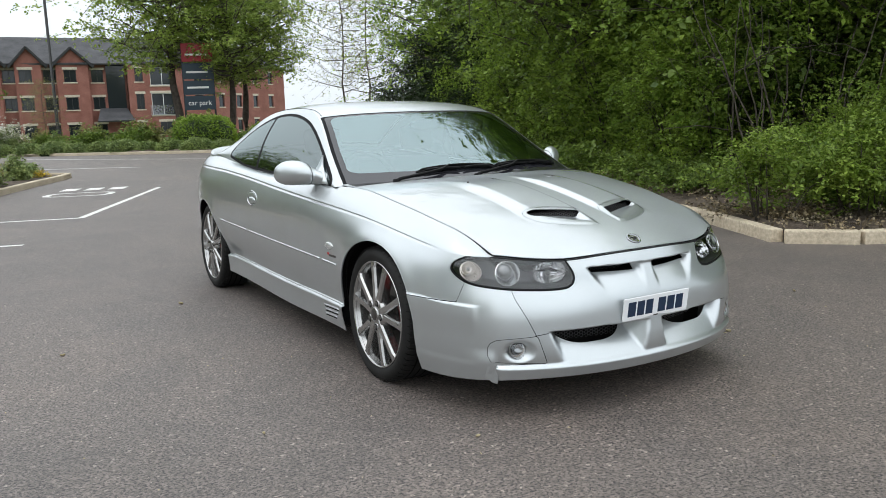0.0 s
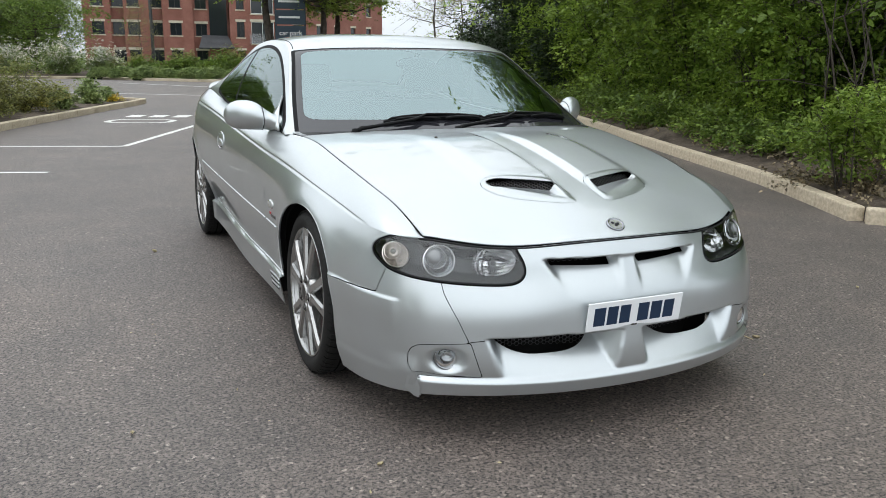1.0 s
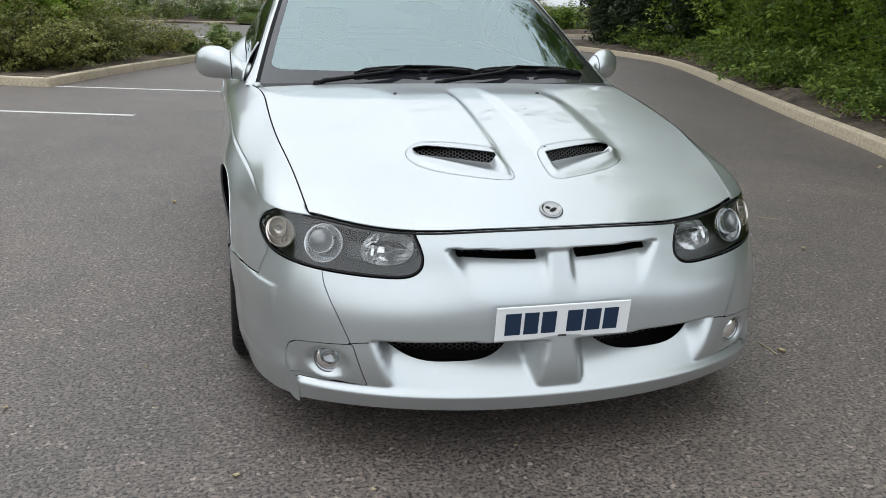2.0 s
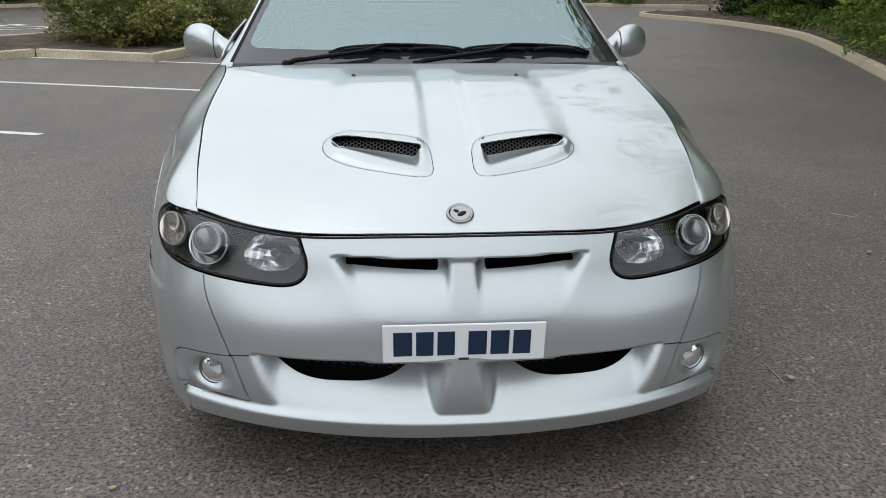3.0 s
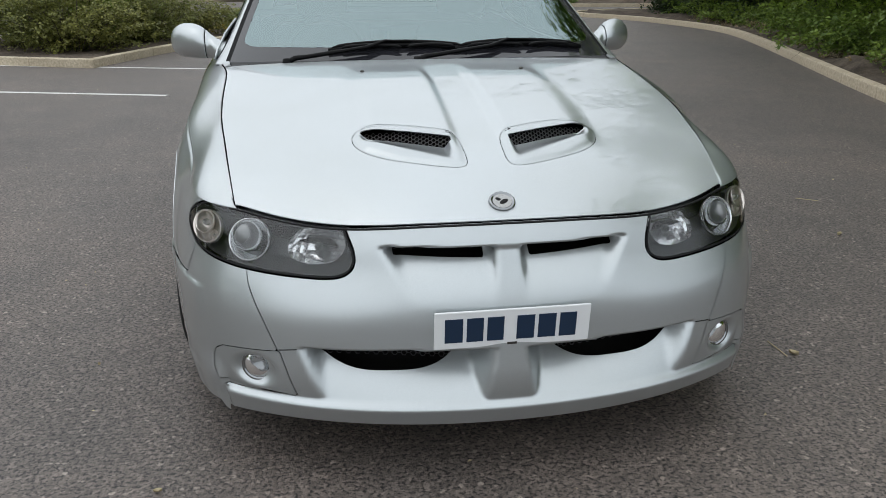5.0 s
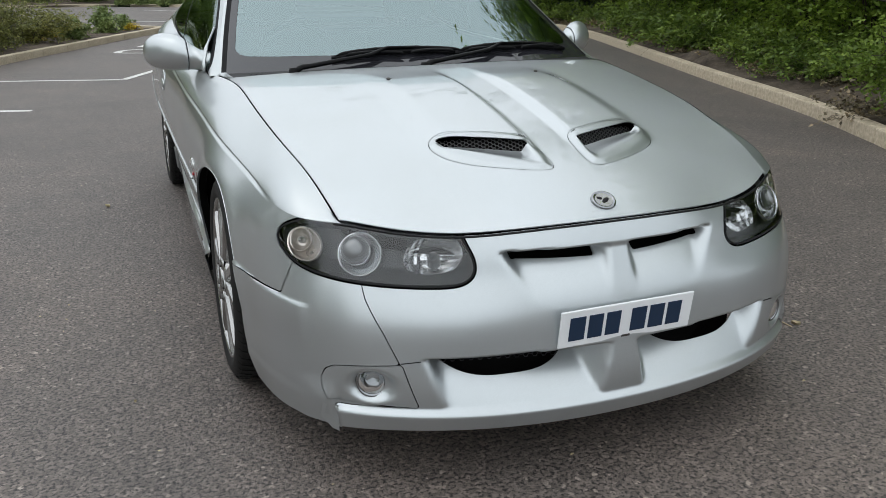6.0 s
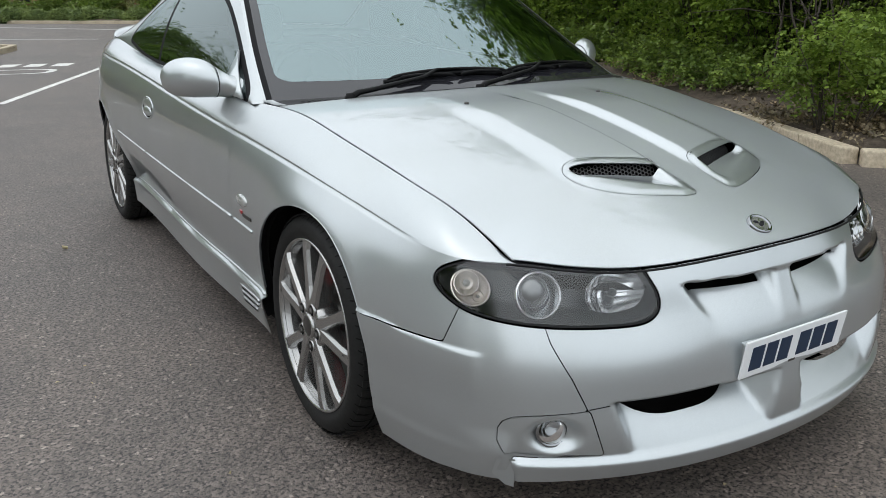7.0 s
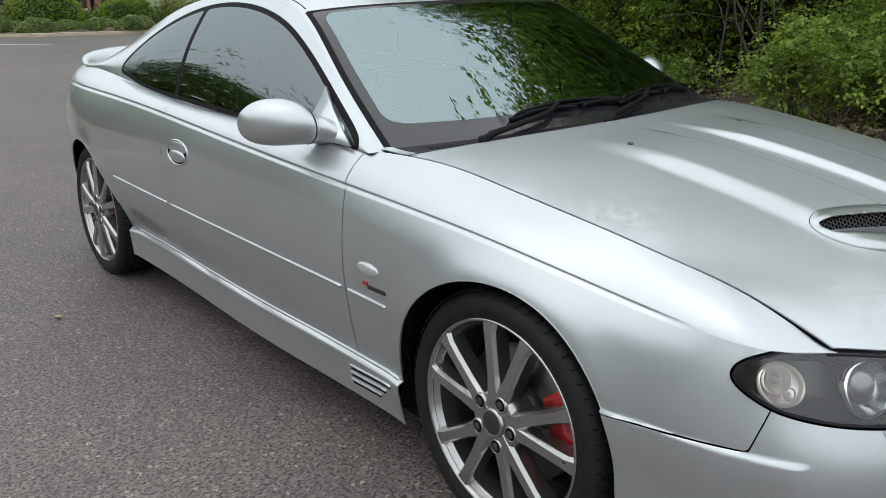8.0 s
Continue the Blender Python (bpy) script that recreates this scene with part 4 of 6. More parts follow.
# fog lamps
p, n = on_flank(FOG_A, FOG_Z + 0.004)
at = facing(p + Vector((0, -0.004, 0)), (n + Vector((0, -0.9, 0.15))).normalized())
fogs = mirrored_pair("fog_lamp", moved(lathe([(0.0001, -0.03), (0.012, -0.028), (0.024, -0.018), (0.031, 0.0), (0.035, 0.003), (0.037, -0.006)], 30), at @ Matrix.Diagonal((1.12, 1.12, 1, 1))), FOG_CHROME, car, "round chrome fog lamp")
mirrored_pair("fog_lens", moved(lathe([(0.0001, 0.010), (0.014, 0.008), (0.025, 0.004), (0.032, -0.002)], 30), at @ Matrix.Diagonal((1.12, 1.12, 1, 1))), LENS, fogs)

# number plate, badge
plate = part("number_plate", moved(box(-0.188, 0.188, -0.003, 0.003, -0.050, 0.050, 0.0025), pose(0, -0.953, 0.417, 8)), PLATE, car, "white front number plate with dark bars", smooth=False)
part("plate_plinth", moved(box(-0.172, 0.172, -0.004, 0.022, -0.040, 0.036, 0.004), pose(0, -0.944, 0.417, 8)), PAINT, front_bumper, smooth=False)
x = -0.163
for width in (0.043, 0.040, 0.040, 0.0, 0.043, 0.043, 0.041):
    if width:
        part("plate_bar", moved(box(x, x + width, -0.0045, -0.003, -0.032, 0.032, 0.0005), pose(0, -0.953, 0.417, 8)), INK, plate, "dark blue bar", smooth=False)
    x += width + 0.009 if width else 0.022
part("plate_mark", moved(box(-0.012, 0.012, -0.0042, -0.003, -0.046, -0.040, 0.0004), pose(0, -0.953, 0.417, 8)), STEEL, plate, smooth=False)
BADGE_AT = Matrix.Translation((0, -0.817, 0.685)) @ Euler((radians(32), 0, 0)).to_matrix().to_4x4() @ Matrix.Diagonal((1.0, 0.95, 1, 1))
badge = part("bonnet_badge", moved(lathe([(0.0001, 0.002), (0.024, 0.002), (0.026, 0.005), (0.030, 0.006), (0.033, 0.002), (0.033, -0.012)], 40), BADGE_AT), FOG_CHROME, car, "oval chrome bonnet badge")
part("badge_field", moved(lathe([(0.0001, 0.0032), (0.0235, 0.0032)], 32), BADGE_AT), ALLOY, badge)
part("badge_shape", moved(join(moved(ellipsoid(0.012, 0.006, 0.002), pose(0.004, -0.002, 0.004, 0, 0, 30)), moved(ellipsoid(0.007, 0.004, 0.002), pose(-0.009, 0.007, 0.004, 0, 0, -30))), BADGE_AT), BLACK, badge, "plain dark emblem shape")
for sx in (1, -1):
    part("washer_jet", moved(ellipsoid(0.007, 0.009, 0.0045), pose(0.27 * sx, 0.086, 0.902)), STEEL, bonnet, "black washer jet")


# wheels
def spoke():
    """One tapering spoke along +x, the wheel's face towards +z."""
    rows = []
    for r, half, top in ((0.030, 0.0240, 0.012), (0.075, 0.0225, 0.013), (0.12, 0.0180, 0.011), (0.19, 0.0175, 0.010), (0.224, 0.0190, 0.009), (0.252, 0.0260, 0.005)):
        rows += [(r, -half * 1.10, top - 0.048), (r, -half, top - 0.010), (r, -half * 0.66, top), (r, half * 0.66, top), (r, half, top - 0.010), (r, half * 1.10, top - 0.048)]
    return rows, [tuple(reversed(f)) for f in grid_faces(6, 6)]


def build_wheel(inside):
    wheel = new("wheel")
    wheel.parent = car
    tagged(wheel, "silver ten-spoke alloy wheel with low-profile tyre")
    shoulder_profile = [(0.245, -0.19), (0.262, -0.205), (0.295, -0.212), (0.314, -0.20), (0.3215, -0.18), (0.322, -0.10), (0.3215, -0.024), (0.316, -0.006), (0.304, 0.009), (0.285, 0.016), (0.266, 0.011), (0.255, 0.003), (0.243, -0.004)]
    tyre = part("tyre", lathe(shoulder_profile, 72), RUBBER, wheel, "black low-profile tyre")
    blocks = []
    for k in range(64):
        w = 2 * math.pi * k / 64
        for lo, hi, lean in ((-0.035, -0.002, 0.02), (-0.185, -0.165, -0.02)):
            c = [(0.3215, lo), (0.3215, hi)] if lo < -0.1 else [(0.3218, lo), (0.3165, hi)]
            v = []
            for (r, h), dw in zip(c + c, (0, lean, 0.064, 0.064 + lean)):
                v.append((r * 1.009 * math.cos(w + dw), r * 1.009 * math.sin(w + dw), h))
            v = [v[0], v[1], v[3], v[2]]
            blocks.append((v, [(0, 1, 2, 3)]))
    tagged(part("tread", join(*blocks), RUBBER, wheel, smooth=False, thick=0.003), kind="stuff")
    # sipes as near-black strips on the rubber: their shade, not cuts
    sipes = []
    for k in range(60):
        w = 2 * math.pi * k / 60
        long = 1.0 if k % 2 else 0.7
        edge = [(0.3260, -0.062 * long), (0.3260, -0.022), (0.3205, -0.001), (0.3110, 0.007 * long)]
        v = [(r * math.cos(w + dw + 0.012 * i), r * math.sin(w + dw + 0.012 * i), h + 0.0012) for i, (r, h) in enumerate(edge) for dw in (0, 0.011)]
        sipes.append((v, grid_faces(4, 2)))
    tagged(part("sipe_shade", join(*sipes), CAVITY, wheel, smooth=False), kind="stuff")
    # grooves likewise, black bands laid round the tread as shade
    for h in (-0.06, -0.10, -0.14):
        part("groove_shade", lathe([(0.3226, h - 0.004), (0.3226, h + 0.004)], 72), CAVITY, wheel)
    rim = part("rim", lathe([(0.256, -0.004), (0.2565, 0.004), (0.254, 0.009), (0.250, 0.009), (0.246, 0.002), (0.242, -0.010), (0.235, -0.02)], 72), ALLOY, wheel, "polished alloy rim")
    part("barrel", lathe([(0.235, -0.02), (0.230, -0.05), (0.224, -0.12), (0.232, -0.19), (0.246, -0.20)], 72), BARREL, wheel, "dull alloy wheel barrel")
    one = mesh_of(*spoke(), ALLOY, False)
    for k in range(5):
        for side in (-1, 1):
            foot, tip = [Vector((r * math.cos(radians(w)), r * math.sin(radians(w)) * side, 0)) for r, w in ((0.04, 6), (0.25, 14.5))]
            way = (tip - foot).normalized()
            s = part("spoke", one, ALLOY, wheel)
            s.matrix_local = pose(0, 0, 0, 0, 0, 72 * k + 90) @ pose(*(foot - way * 0.04), 0, 0, math.degrees(math.atan2(way.y, way.x)))
    part("hub", lathe([(0.0001, 0.0105), (0.066, 0.0105), (0.074, 0.006), (0.080, -0.02), (0.08, -0.09)], 40), ALLOY, wheel, "alloy wheel hub")
    cap = part("centre_cap", lathe([(0.0001, 0.020), (0.027, 0.019), (0.032, 0.017), (0.0335, 0.012)], 32), STEEL, wheel, "dark centre cap")
    part("cap_ring", lathe([(0.029, 0.0185), (0.0315, 0.020), (0.036, 0.018), (0.038, 0.010)], 32), ALLOY, wheel)
    nut = mesh_of(*join(lathe([(0.0001, 0.0215), (0.0085, 0.0215), (0.0100, 0.018), (0.0100, 0.002)], 6)), STEEL, False)
    # flat black disc painting the shade of a sunk nut seat
    well = mesh_of(*lathe([(0.0001, 0.0148), (0.0155, 0.0148), (0.0165, 0.0138)], 20), CAVITY)
    collar = mesh_of(*lathe([(0.0155, 0.0150), (0.0170, 0.0165), (0.0190, 0.0150), (0.0215, 0.010)], 20), ALLOY)
    for k in range(5):
        for name, mesh, mat in (("nut_well_shade", well, CAVITY), ("nut_collar", collar, ALLOY)):
            n = part(name, mesh, mat, wheel)
            n.matrix_local = pose(0.060 * math.cos(radians(72 * k + 145)), 0.060 * math.sin(radians(72 * k + 145)), 0)
        n = part("wheel_nut", nut, STEEL, wheel)
        n.matrix_local = pose(0.060 * math.cos(radians(72 * k + 145)), 0.060 * math.sin(radians(72 * k + 145)), 0)
    part("valve", moved(lathe([(0.004, 0), (0.004, 0.022), (0.0001, 0.024)], 10), pose(0.238, 0.02, 0.0, 0, -70, 0)), BLACK, wheel)
    disc = part("brake_disc", lathe([(0.085, -0.075), (0.175, -0.075), (0.178, -0.085), (0.175, -0.10), (0.085, -0.10)], 60), STEEL, wheel, "steel brake disc")
    part("disc_bell", lathe([(0.0001, -0.03), (0.075, -0.035), (0.085, -0.075)], 40), STEEL, wheel)
    # added black disc: paints the dark void seen between the spokes
    part("hub_shadow", lathe([(0.0001, -0.112), (0.185, -0.112)], 40), CAVITY, wheel, "added black disc for the shade behind the brake disc")
    bm_rows = []
    for k in range(15):
        w = radians(-30 + 60 * k / 14)
        for r, h in ((0.130, -0.052), (0.192, -0.052), (0.208, -0.062), (0.208, -0.11), (0.130, -0.11)):
            bm_rows.append((r * math.cos(w), r * math.sin(w), h))
    part("brake_caliper", moved((bm_rows, grid_faces(15, 5)), pose(0, 0, 0, 0, 0, inside)), RED, wheel, "red brake caliper", thick=0.006)
    for k in range(4):
        part("caliper_bar", moved(box(0.155, 0.170, -0.004, 0.004, -0.0525, -0.050), pose(0, 0, 0, 0, 0, inside - 14 + 9 * k)), WHITE, wheel, smooth=False)
    return wheel


# z of a wheel points out of the car; on this side its x axis points to the rear
def wheel_pose(sx, y, steer=0.0):
    turn = Matrix(((0, 0, 1, 0), (1, 0, 0, 0), (0, 1, 0, 0), (0, 0, 0, 1))) if sx > 0 else Matrix(((0, 0, -1, 0), (-1, 0, 0, 0), (0, 1, 0, 0), (0, 0, 0, 1)))
    return Matrix.Translation(((0.853 if y == 0 else 0.866) * sx, y, WHEEL_Z)) @ pose(0, 0, 0, 0, -1.8 * sx, 0) @ turn


for sx in (1, -1):
    for y, spin in ((0.0, -7), (REAR_Y, 14)):
        wheel = build_wheel((9 if sx < 0 else 171) - spin)
        wheel.matrix_world = wheel_pose(sx, y) @ pose(0, 0, 0, 0, 0, spin)

# flank details
def strip_along(y0, z0, y1, z1, proud, r, n=50):
    pts = []
    for k in range(n):
        w = k / (n - 1)
        p, o = on_flank(flank_at(y0 + (y1 - y0) * w), z0 + (z1 - z0) * w)
        pts.append(p + o * proud)
    return pts


mirrored_pair("rub_strip", sweep(strip_along(0.60, 0.513, 1.765, 0.545, 0.001, 0.006), 0.0055, 8), PAINT, doors)
mirrored_pair("wing_strip", sweep(strip_along(0.39, 0.507, 0.565, 0.512, 0.001, 0.006), [0.001] + [0.0055] * 49, 8), PAINT, car)
mirrored_pair("quarter_strip", sweep(strip_along(1.79, 0.546, 2.37, 0.563, 0.001, 0.006), [0.0055] * 49 + [0.001], 8), PAINT, car)
mirrored_pair("sill_ledge", sweep(strip_along(0.37, 0.297, 2.40, 0.299, -0.002, 0.006), 0.007, 8), PAINT, car)
for k in range(3):
    # black bars on the skin paint the shade of vent slots
    mirrored_pair("slot_shade", sweep(strip_along(0.40 + 0.03 * k, 0.262 - 0.026 * k, 0.60, 0.252 - 0.024 * k, 0.001, 0.005, 12), 0.0028, 6), CAVITY, car)
    mirrored_pair("sill_fin", sweep(strip_along(0.395 + 0.03 * k, 0.270 - 0.026 * k, 0.62, 0.260 - 0.024 * k, 0.001, 0.005, 12), [0.004] * 11 + [0.001], 6), PAINT, car)
p, o = on_flank(flank_at(0.463), 0.597)
repeater = mirrored_pair("side_repeater", moved(ellipsoid(0.050, 0.020, 0.010), facing(p, o, 0)), CLEAR, car, "clear oval side repeater")
p, o = on_flank(flank_at(0.475), 0.556)
mirrored_pair("wing_badge", moved(box(-0.010, 0.010, -0.006, 0.006, 0, 0.004, 0.001), facing(p, o, 0)), RED, car, "small red wing badge", smooth=False)
p, o = on_flank(flank_at(0.425), 0.548)
mirrored_pair("badge_bar", moved(box(-0.040, 0.040, -0.006, 0.006, 0, 0.003, 0.001), facing(p, o, 0)), STEEL, car, "plain grey badge bar", smooth=False)
p, o = on_flank(flank_at(1.634), 0.762)
at = facing(p, o, 0)
# black oval on the door skin, painted shade of the handle's hollow
mirrored_pair("recess_shade", moved(ellipsoid(0.084, 0.042, 0.002, 28), at), CAVITY, doors)
mirrored_pair("handle_bezel", moved(([(0.088 * math.cos(w) * f, 0.045 * math.sin(w) * f, h) for w in np.linspace(0, 2 * math.pi, 41) for f, h in ((1.08, 0.000), (1.02, 0.004), (0.94, 0.004), (0.90, 0.000))], [tuple(reversed(f)) for f in grid_faces(41, 4)]), at), PAINT, doors)
mirrored_pair("handle_dish", moved(ellipsoid(0.078, 0.025, 0.005, 24), at @ pose(0.003, 0.016, 0.0)), PAINT, doors)
mirrored_pair("door_handle", moved(ellipsoid(0.067, 0.022, 0.008, 24), at @ pose(-0.003, -0.013, 0.003)), PAINT, doors, "silver flap door handle")

# door mirrors
MIRROR = [(0.997, 0.925, 0.950, 0.002, 0.002), (0.994, 0.920, 0.950, 0.026, 0.023), (0.985, 0.910, 0.951, 0.048, 0.041), (0.965, 0.893, 0.953, 0.066, 0.057), (0.938, 0.872, 0.955, 0.078, 0.066),
          (0.905, 0.850, 0.955, 0.082, 0.068), (0.875, 0.832, 0.952, 0.080, 0.065), (0.850, 0.818, 0.945, 0.074, 0.058), (0.832, 0.808, 0.937, 0.068, 0.049), (0.812, 0.795, 0.929, 0.075, 0.043), (0.790, 0.790, 0.924, 0.080, 0.037), (0.745, 0.785, 0.921, 0.080, 0.034)]
stations = spline(np.arange(12), MIRROR)(np.linspace(0, 11, 45))
shell = []
for x, yc, zc, ry, rz in stations:
    for k in range(33):
        w = 2 * math.pi * k / 32
        shell.append((x, yc + max(0.0005, ry) * math.cos(w) * (1.0 if math.cos(w) < 0 else 0.6), zc + max(0.0005, rz) * math.sin(w)))
split = [i for i, s in enumerate(stations) if s[0] < 0.848][0]
mirror = mirrored_pair("door_mirror", (shell[: (split + 1) * 33], grid_faces(split + 1, 33)), PAINT, car, "rounded silver door mirror", thick=0.003)
mirrored_pair("mirror_arm", ([(v[0] - 0.002, v[1], v[2]) for v in shell[split * 33:]], grid_faces(45 - split, 33)), PAINT, mirror, thick=0.003)
mirrored_pair("mirror_seam", sweep([(v[0] - 0.001, v[1], v[2]) for v in shell[split * 33: split * 33 + 33]], 0.0012, 5), TRIM, mirror)
mirrored_pair("mirror_glass", ([(0.918 + 0.064 * math.cos(w), 0.912 + 0.045 * math.cos(w), 0.953 + 0.054 * math.sin(w)) for w in np.linspace(0, 2 * math.pi, 33)[:-1]], [tuple(range(32))]), CHROME, mirror, "mirror glass", smooth=False)
sail = [(0.797, 0.642, 0.894), (0.788, 0.690, 0.930), (0.763, 0.775, 0.984), (0.723, 0.866, 1.038), (0.736, 0.876, 1.005), (0.783, 0.885, 0.930), (0.797, 0.885, 0.894)]
mirrored_pair("mirror_sail", (sail, [(0, 1, 6), (1, 5, 6), (1, 2, 5), (2, 4, 5), (2, 3, 4)]), PAINT, mirror, thick=0.008)

mirror[0].location = (-0.022, 0.035, -0.004)

# wipers
def on_screen(s, x):
    e, c = edge_up(s), roof_mid(s)
    t = abs(x) / e[0]
    return Vector((x, c[0] + (e[1] - c[0]) * (0.55 * t**2 + 0.45 * t**4), c[1] + (e[2] - c[1]) * (0.45 * t**2 + 0.55 * t**5)))


for x0, x1 in ((-0.52, 0.15), (-0.05, 0.62)):
    pts = [on_screen(0.0, x0) + Vector((0, -0.035, 0.004)), on_screen(0.002, x0 + 0.03) + Vector((0, -0.03, 0.016))]
    for k in range(9):
        w = k / 8
        pts.append(on_screen(0.004 + 0.020 * w, x0 + 0.07 + 0.22 * w) + Vector((0, -0.02, 0.016)))
    pts += [on_screen(0.036, x0 + 0.36) + Vector((0, -0.015, 0.020)), on_screen(0.036, x0 + 0.46) + Vector((0, -0.015, 0.016))]
    wiper = part("wiper", sweep(pts, [0.015, 0.014] + [0.012] * 5 + [0.010] * 4 + [0.007, 0.006], 8, 0.7), WIPER, car, "black wiper arm and blade")
    part("pivot", moved(lathe([(0.0001, 0.016), (0.014, 0.014), (0.018, 0.0), (0.018, -0.03)], 16), pose(*(pts[0]))), WIPER, wiper)
    blade = [on_screen(0.022 + 0.011 * math.sin(k / 15 * math.pi), x0 + 0.15 + (x1 - x0 - 0.15) * k / 15) + Vector((0, -0.006, 0.008)) for k in range(16)]
    part("blade", sweep(blade, 0.0085, 6), WIPER, wiper)
    for lo, hi, lift in ((0.16, 0.66, 0.014), (0.20, 0.42, 0.006), (0.44, 0.62, 0.006)):
        upper = [on_screen(0.025 + lift * math.sin(math.pi * k / 15) ** 0.6, x0 + lo + (hi - lo) * k / 15) + Vector((0, -0.014, 0.012)) for k in range(16)]
        part("blade_bridge", sweep(upper, [0.002] + [0.0065] * 14 + [0.002], 6), WIPER, wiper)
for x in np.arange(-0.66, 0.62, 0.016):
    if abs(x + 0.10) > 0.07 and (x < -0.52 or abs(x - 0.06) < 0.14):
        p = on_screen(0.0, float(x))
        part("vent_slat", moved(box(-0.0022, 0.0022, -0.024, 0.0, -0.002, 0.002), pose(p.x, p.y - 0.012, p.z + 0.000)), BLACK, car, smooth=False)

# cabin
part("dashboard", both(([(x, y, z) for x in (0, 0.35, 0.70) for y, z in ((0.40, 0.86), (0.62, 0.895), (0.88, 0.885), (0.98, 0.83), (0.98, 0.60))], [tuple(reversed(f)) for f in grid_faces(3, 5)])), DASH, car, "grey dashboard", thick=0.01)
wheel_ring = sweep([(0.18 * math.cos(w), 0.18 * math.sin(w), 0) for w in np.linspace(0, 2 * math.pi, 37)], 0.014, 8)
steering = part("steering_wheel", moved(join(wheel_ring, box(-0.17, 0.17, -0.02, 0.02, -0.012, 0.004, 0.004), ellipsoid(0.065, 0.055, 0.02)), pose(-0.36, 1.06, 0.86, 68)), BLACK, car, "dark steering wheel")
for sx in (1, -1):
    seat = part("front_seat", moved(box(-0.24, 0.24, 0, 0.14, 0, 0.58, 0.05), pose(0.36 * sx, 1.52, 0.42, -14)), CABIN, car, "dark front seat")
    part("seat_cushion", moved(box(-0.25, 0.25, -0.48, 0.04, 0, 0.16, 0.05), pose(0.36 * sx, 1.52, 0.30)), CABIN, seat)
    part("headrest", moved(box(-0.13, 0.13, 0, 0.09, 0, 0.17, 0.04), pose(0.36 * sx, 1.68, 1.02, -10)), CABIN, seat)
    part("rear_seat", moved(box(-0.26, 0.26, 0, 0.15, 0, 0.52, 0.05), pose(0.30 * sx, 2.28, 0.45, -18)), CABIN, car, "dark rear seat")
part("cabin_floor", box(-0.74, 0.74, 0.42, 2.6, 0.20, 0.28), CABIN, car, "dark cabin floor", smooth=False)
part("parcel_shelf", box(-0.62, 0.62, 2.35, 2.95, 0.90, 0.92), CABIN, car, "dark parcel shelf", smooth=False)
part("rear_mirror", moved(ellipsoid(0.11, 0.025, 0.035), pose(0, 0.98, 1.19)), BLACK, car, "interior mirror")


# ---- ground ----
def flat(points, z):
    return [(x, y, z) for x, y in points], [tuple(range(len(points)))]


part("ground", flat([(-900, -900), (900, -900), (900, 900), (-900, 900)], -0.06), GRASS, smooth=False)
tagged(bpy.data.objects["ground"], "open green land round the car park", "ground", kind="structure")
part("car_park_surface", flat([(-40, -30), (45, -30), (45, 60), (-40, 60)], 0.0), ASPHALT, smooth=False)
tagged(bpy.data.objects["car_park_surface"], "worn dark grey asphalt with fine stone", "asphalt", kind="structure")


def smooth_path(points, step):
    p = np.array(points, float)
    t = np.concatenate([[0], np.cumsum(np.linalg.norm(np.diff(p, axis=0), axis=1))])
    f = spline(t, p)
    q = f(np.linspace(0, t[-1], 400))
    s = np.concatenate([[0], np.cumsum(np.linalg.norm(np.diff(q, axis=0), axis=1))])
    n = max(2, round(s[-1] / step) + 1)
    return np.stack([np.interp(np.linspace(0, s[-1], n), s, q[:, k]) for k in (0, 1)], -1)


def kerb_run(paths, label, step=0.9):
    """Concrete kerb stones laid end to end along smooth paths."""
    run = thing("kerb", label, "kerb", kind="structure")
    for path in paths:
        pts = smooth_path(path, step)
        for p, q in zip(pts[:-1], pts[1:]):
            length, turn = math.hypot(*(q - p)), math.degrees(math.atan2(*(q - p)[::-1]))
            key = f"{length:.3f}"
            if key not in KERB_MESH:
                KERB_MESH[key] = mesh_of(*box(0.0015, length - 0.0015, 0, 0.13, -0.05, 0.12, 0.014), CONCRETE, False)
            stone = part("kerb_stone", KERB_MESH[key], CONCRETE, run)
            stone.matrix_world = pose(p[0], p[1], 0, 0, 0, turn)
    return run


KERB_MESH = {}
RIGHT_KERB = [(3.96, 1.36), (4.74, 3.1), (5.34, 4.85), (6.1, 7.0), (6.86, 9.11), (7.54, 11.05), (8.14, 12.85), (8.62, 14.95), (8.68, 17.3), (8.52, 19.3), (8.05, 20.9), (7.75, 22.2), (8.3, 23.5), (10.0, 24.3), (13.5, 25.0)]
NEAR_KERB = [(9.57, -2.65), (6.67, -0.61), (4.66, 0.77), (4.17, 1.08), (3.96, 1.36)]
kerb_run([NEAR_KERB, RIGHT_KERB], "beige concrete kerb stones beside the planting bed", 0.62)


def bed(name, outline, z, label, hump=0.12, mat=SOIL):
    """A planted bed, filled to its kerb and slightly domed."""
    bm = bmesh.new()
    face = bm.faces.new([bm.verts.new((x, y, z)) for x, y in outline])
    bmesh.ops.triangulate(bm, faces=[face])
    for _ in range(5):
        bmesh.ops.subdivide_edges(bm, edges=[e for e in bm.edges if e.calc_length() > 0.6], cuts=1)
        bmesh.ops.triangulate(bm, faces=bm.faces[:])
    for v in bm.verts:
        if not v.is_boundary:
            v.co.z += hump * (0.5 + noise.noise(v.co * 0.7)) + 0.03 * noise.noise(v.co * 4)
    ob = part(name, bm, mat)
    return tagged(ob, label, "planting bed", kind="structure")


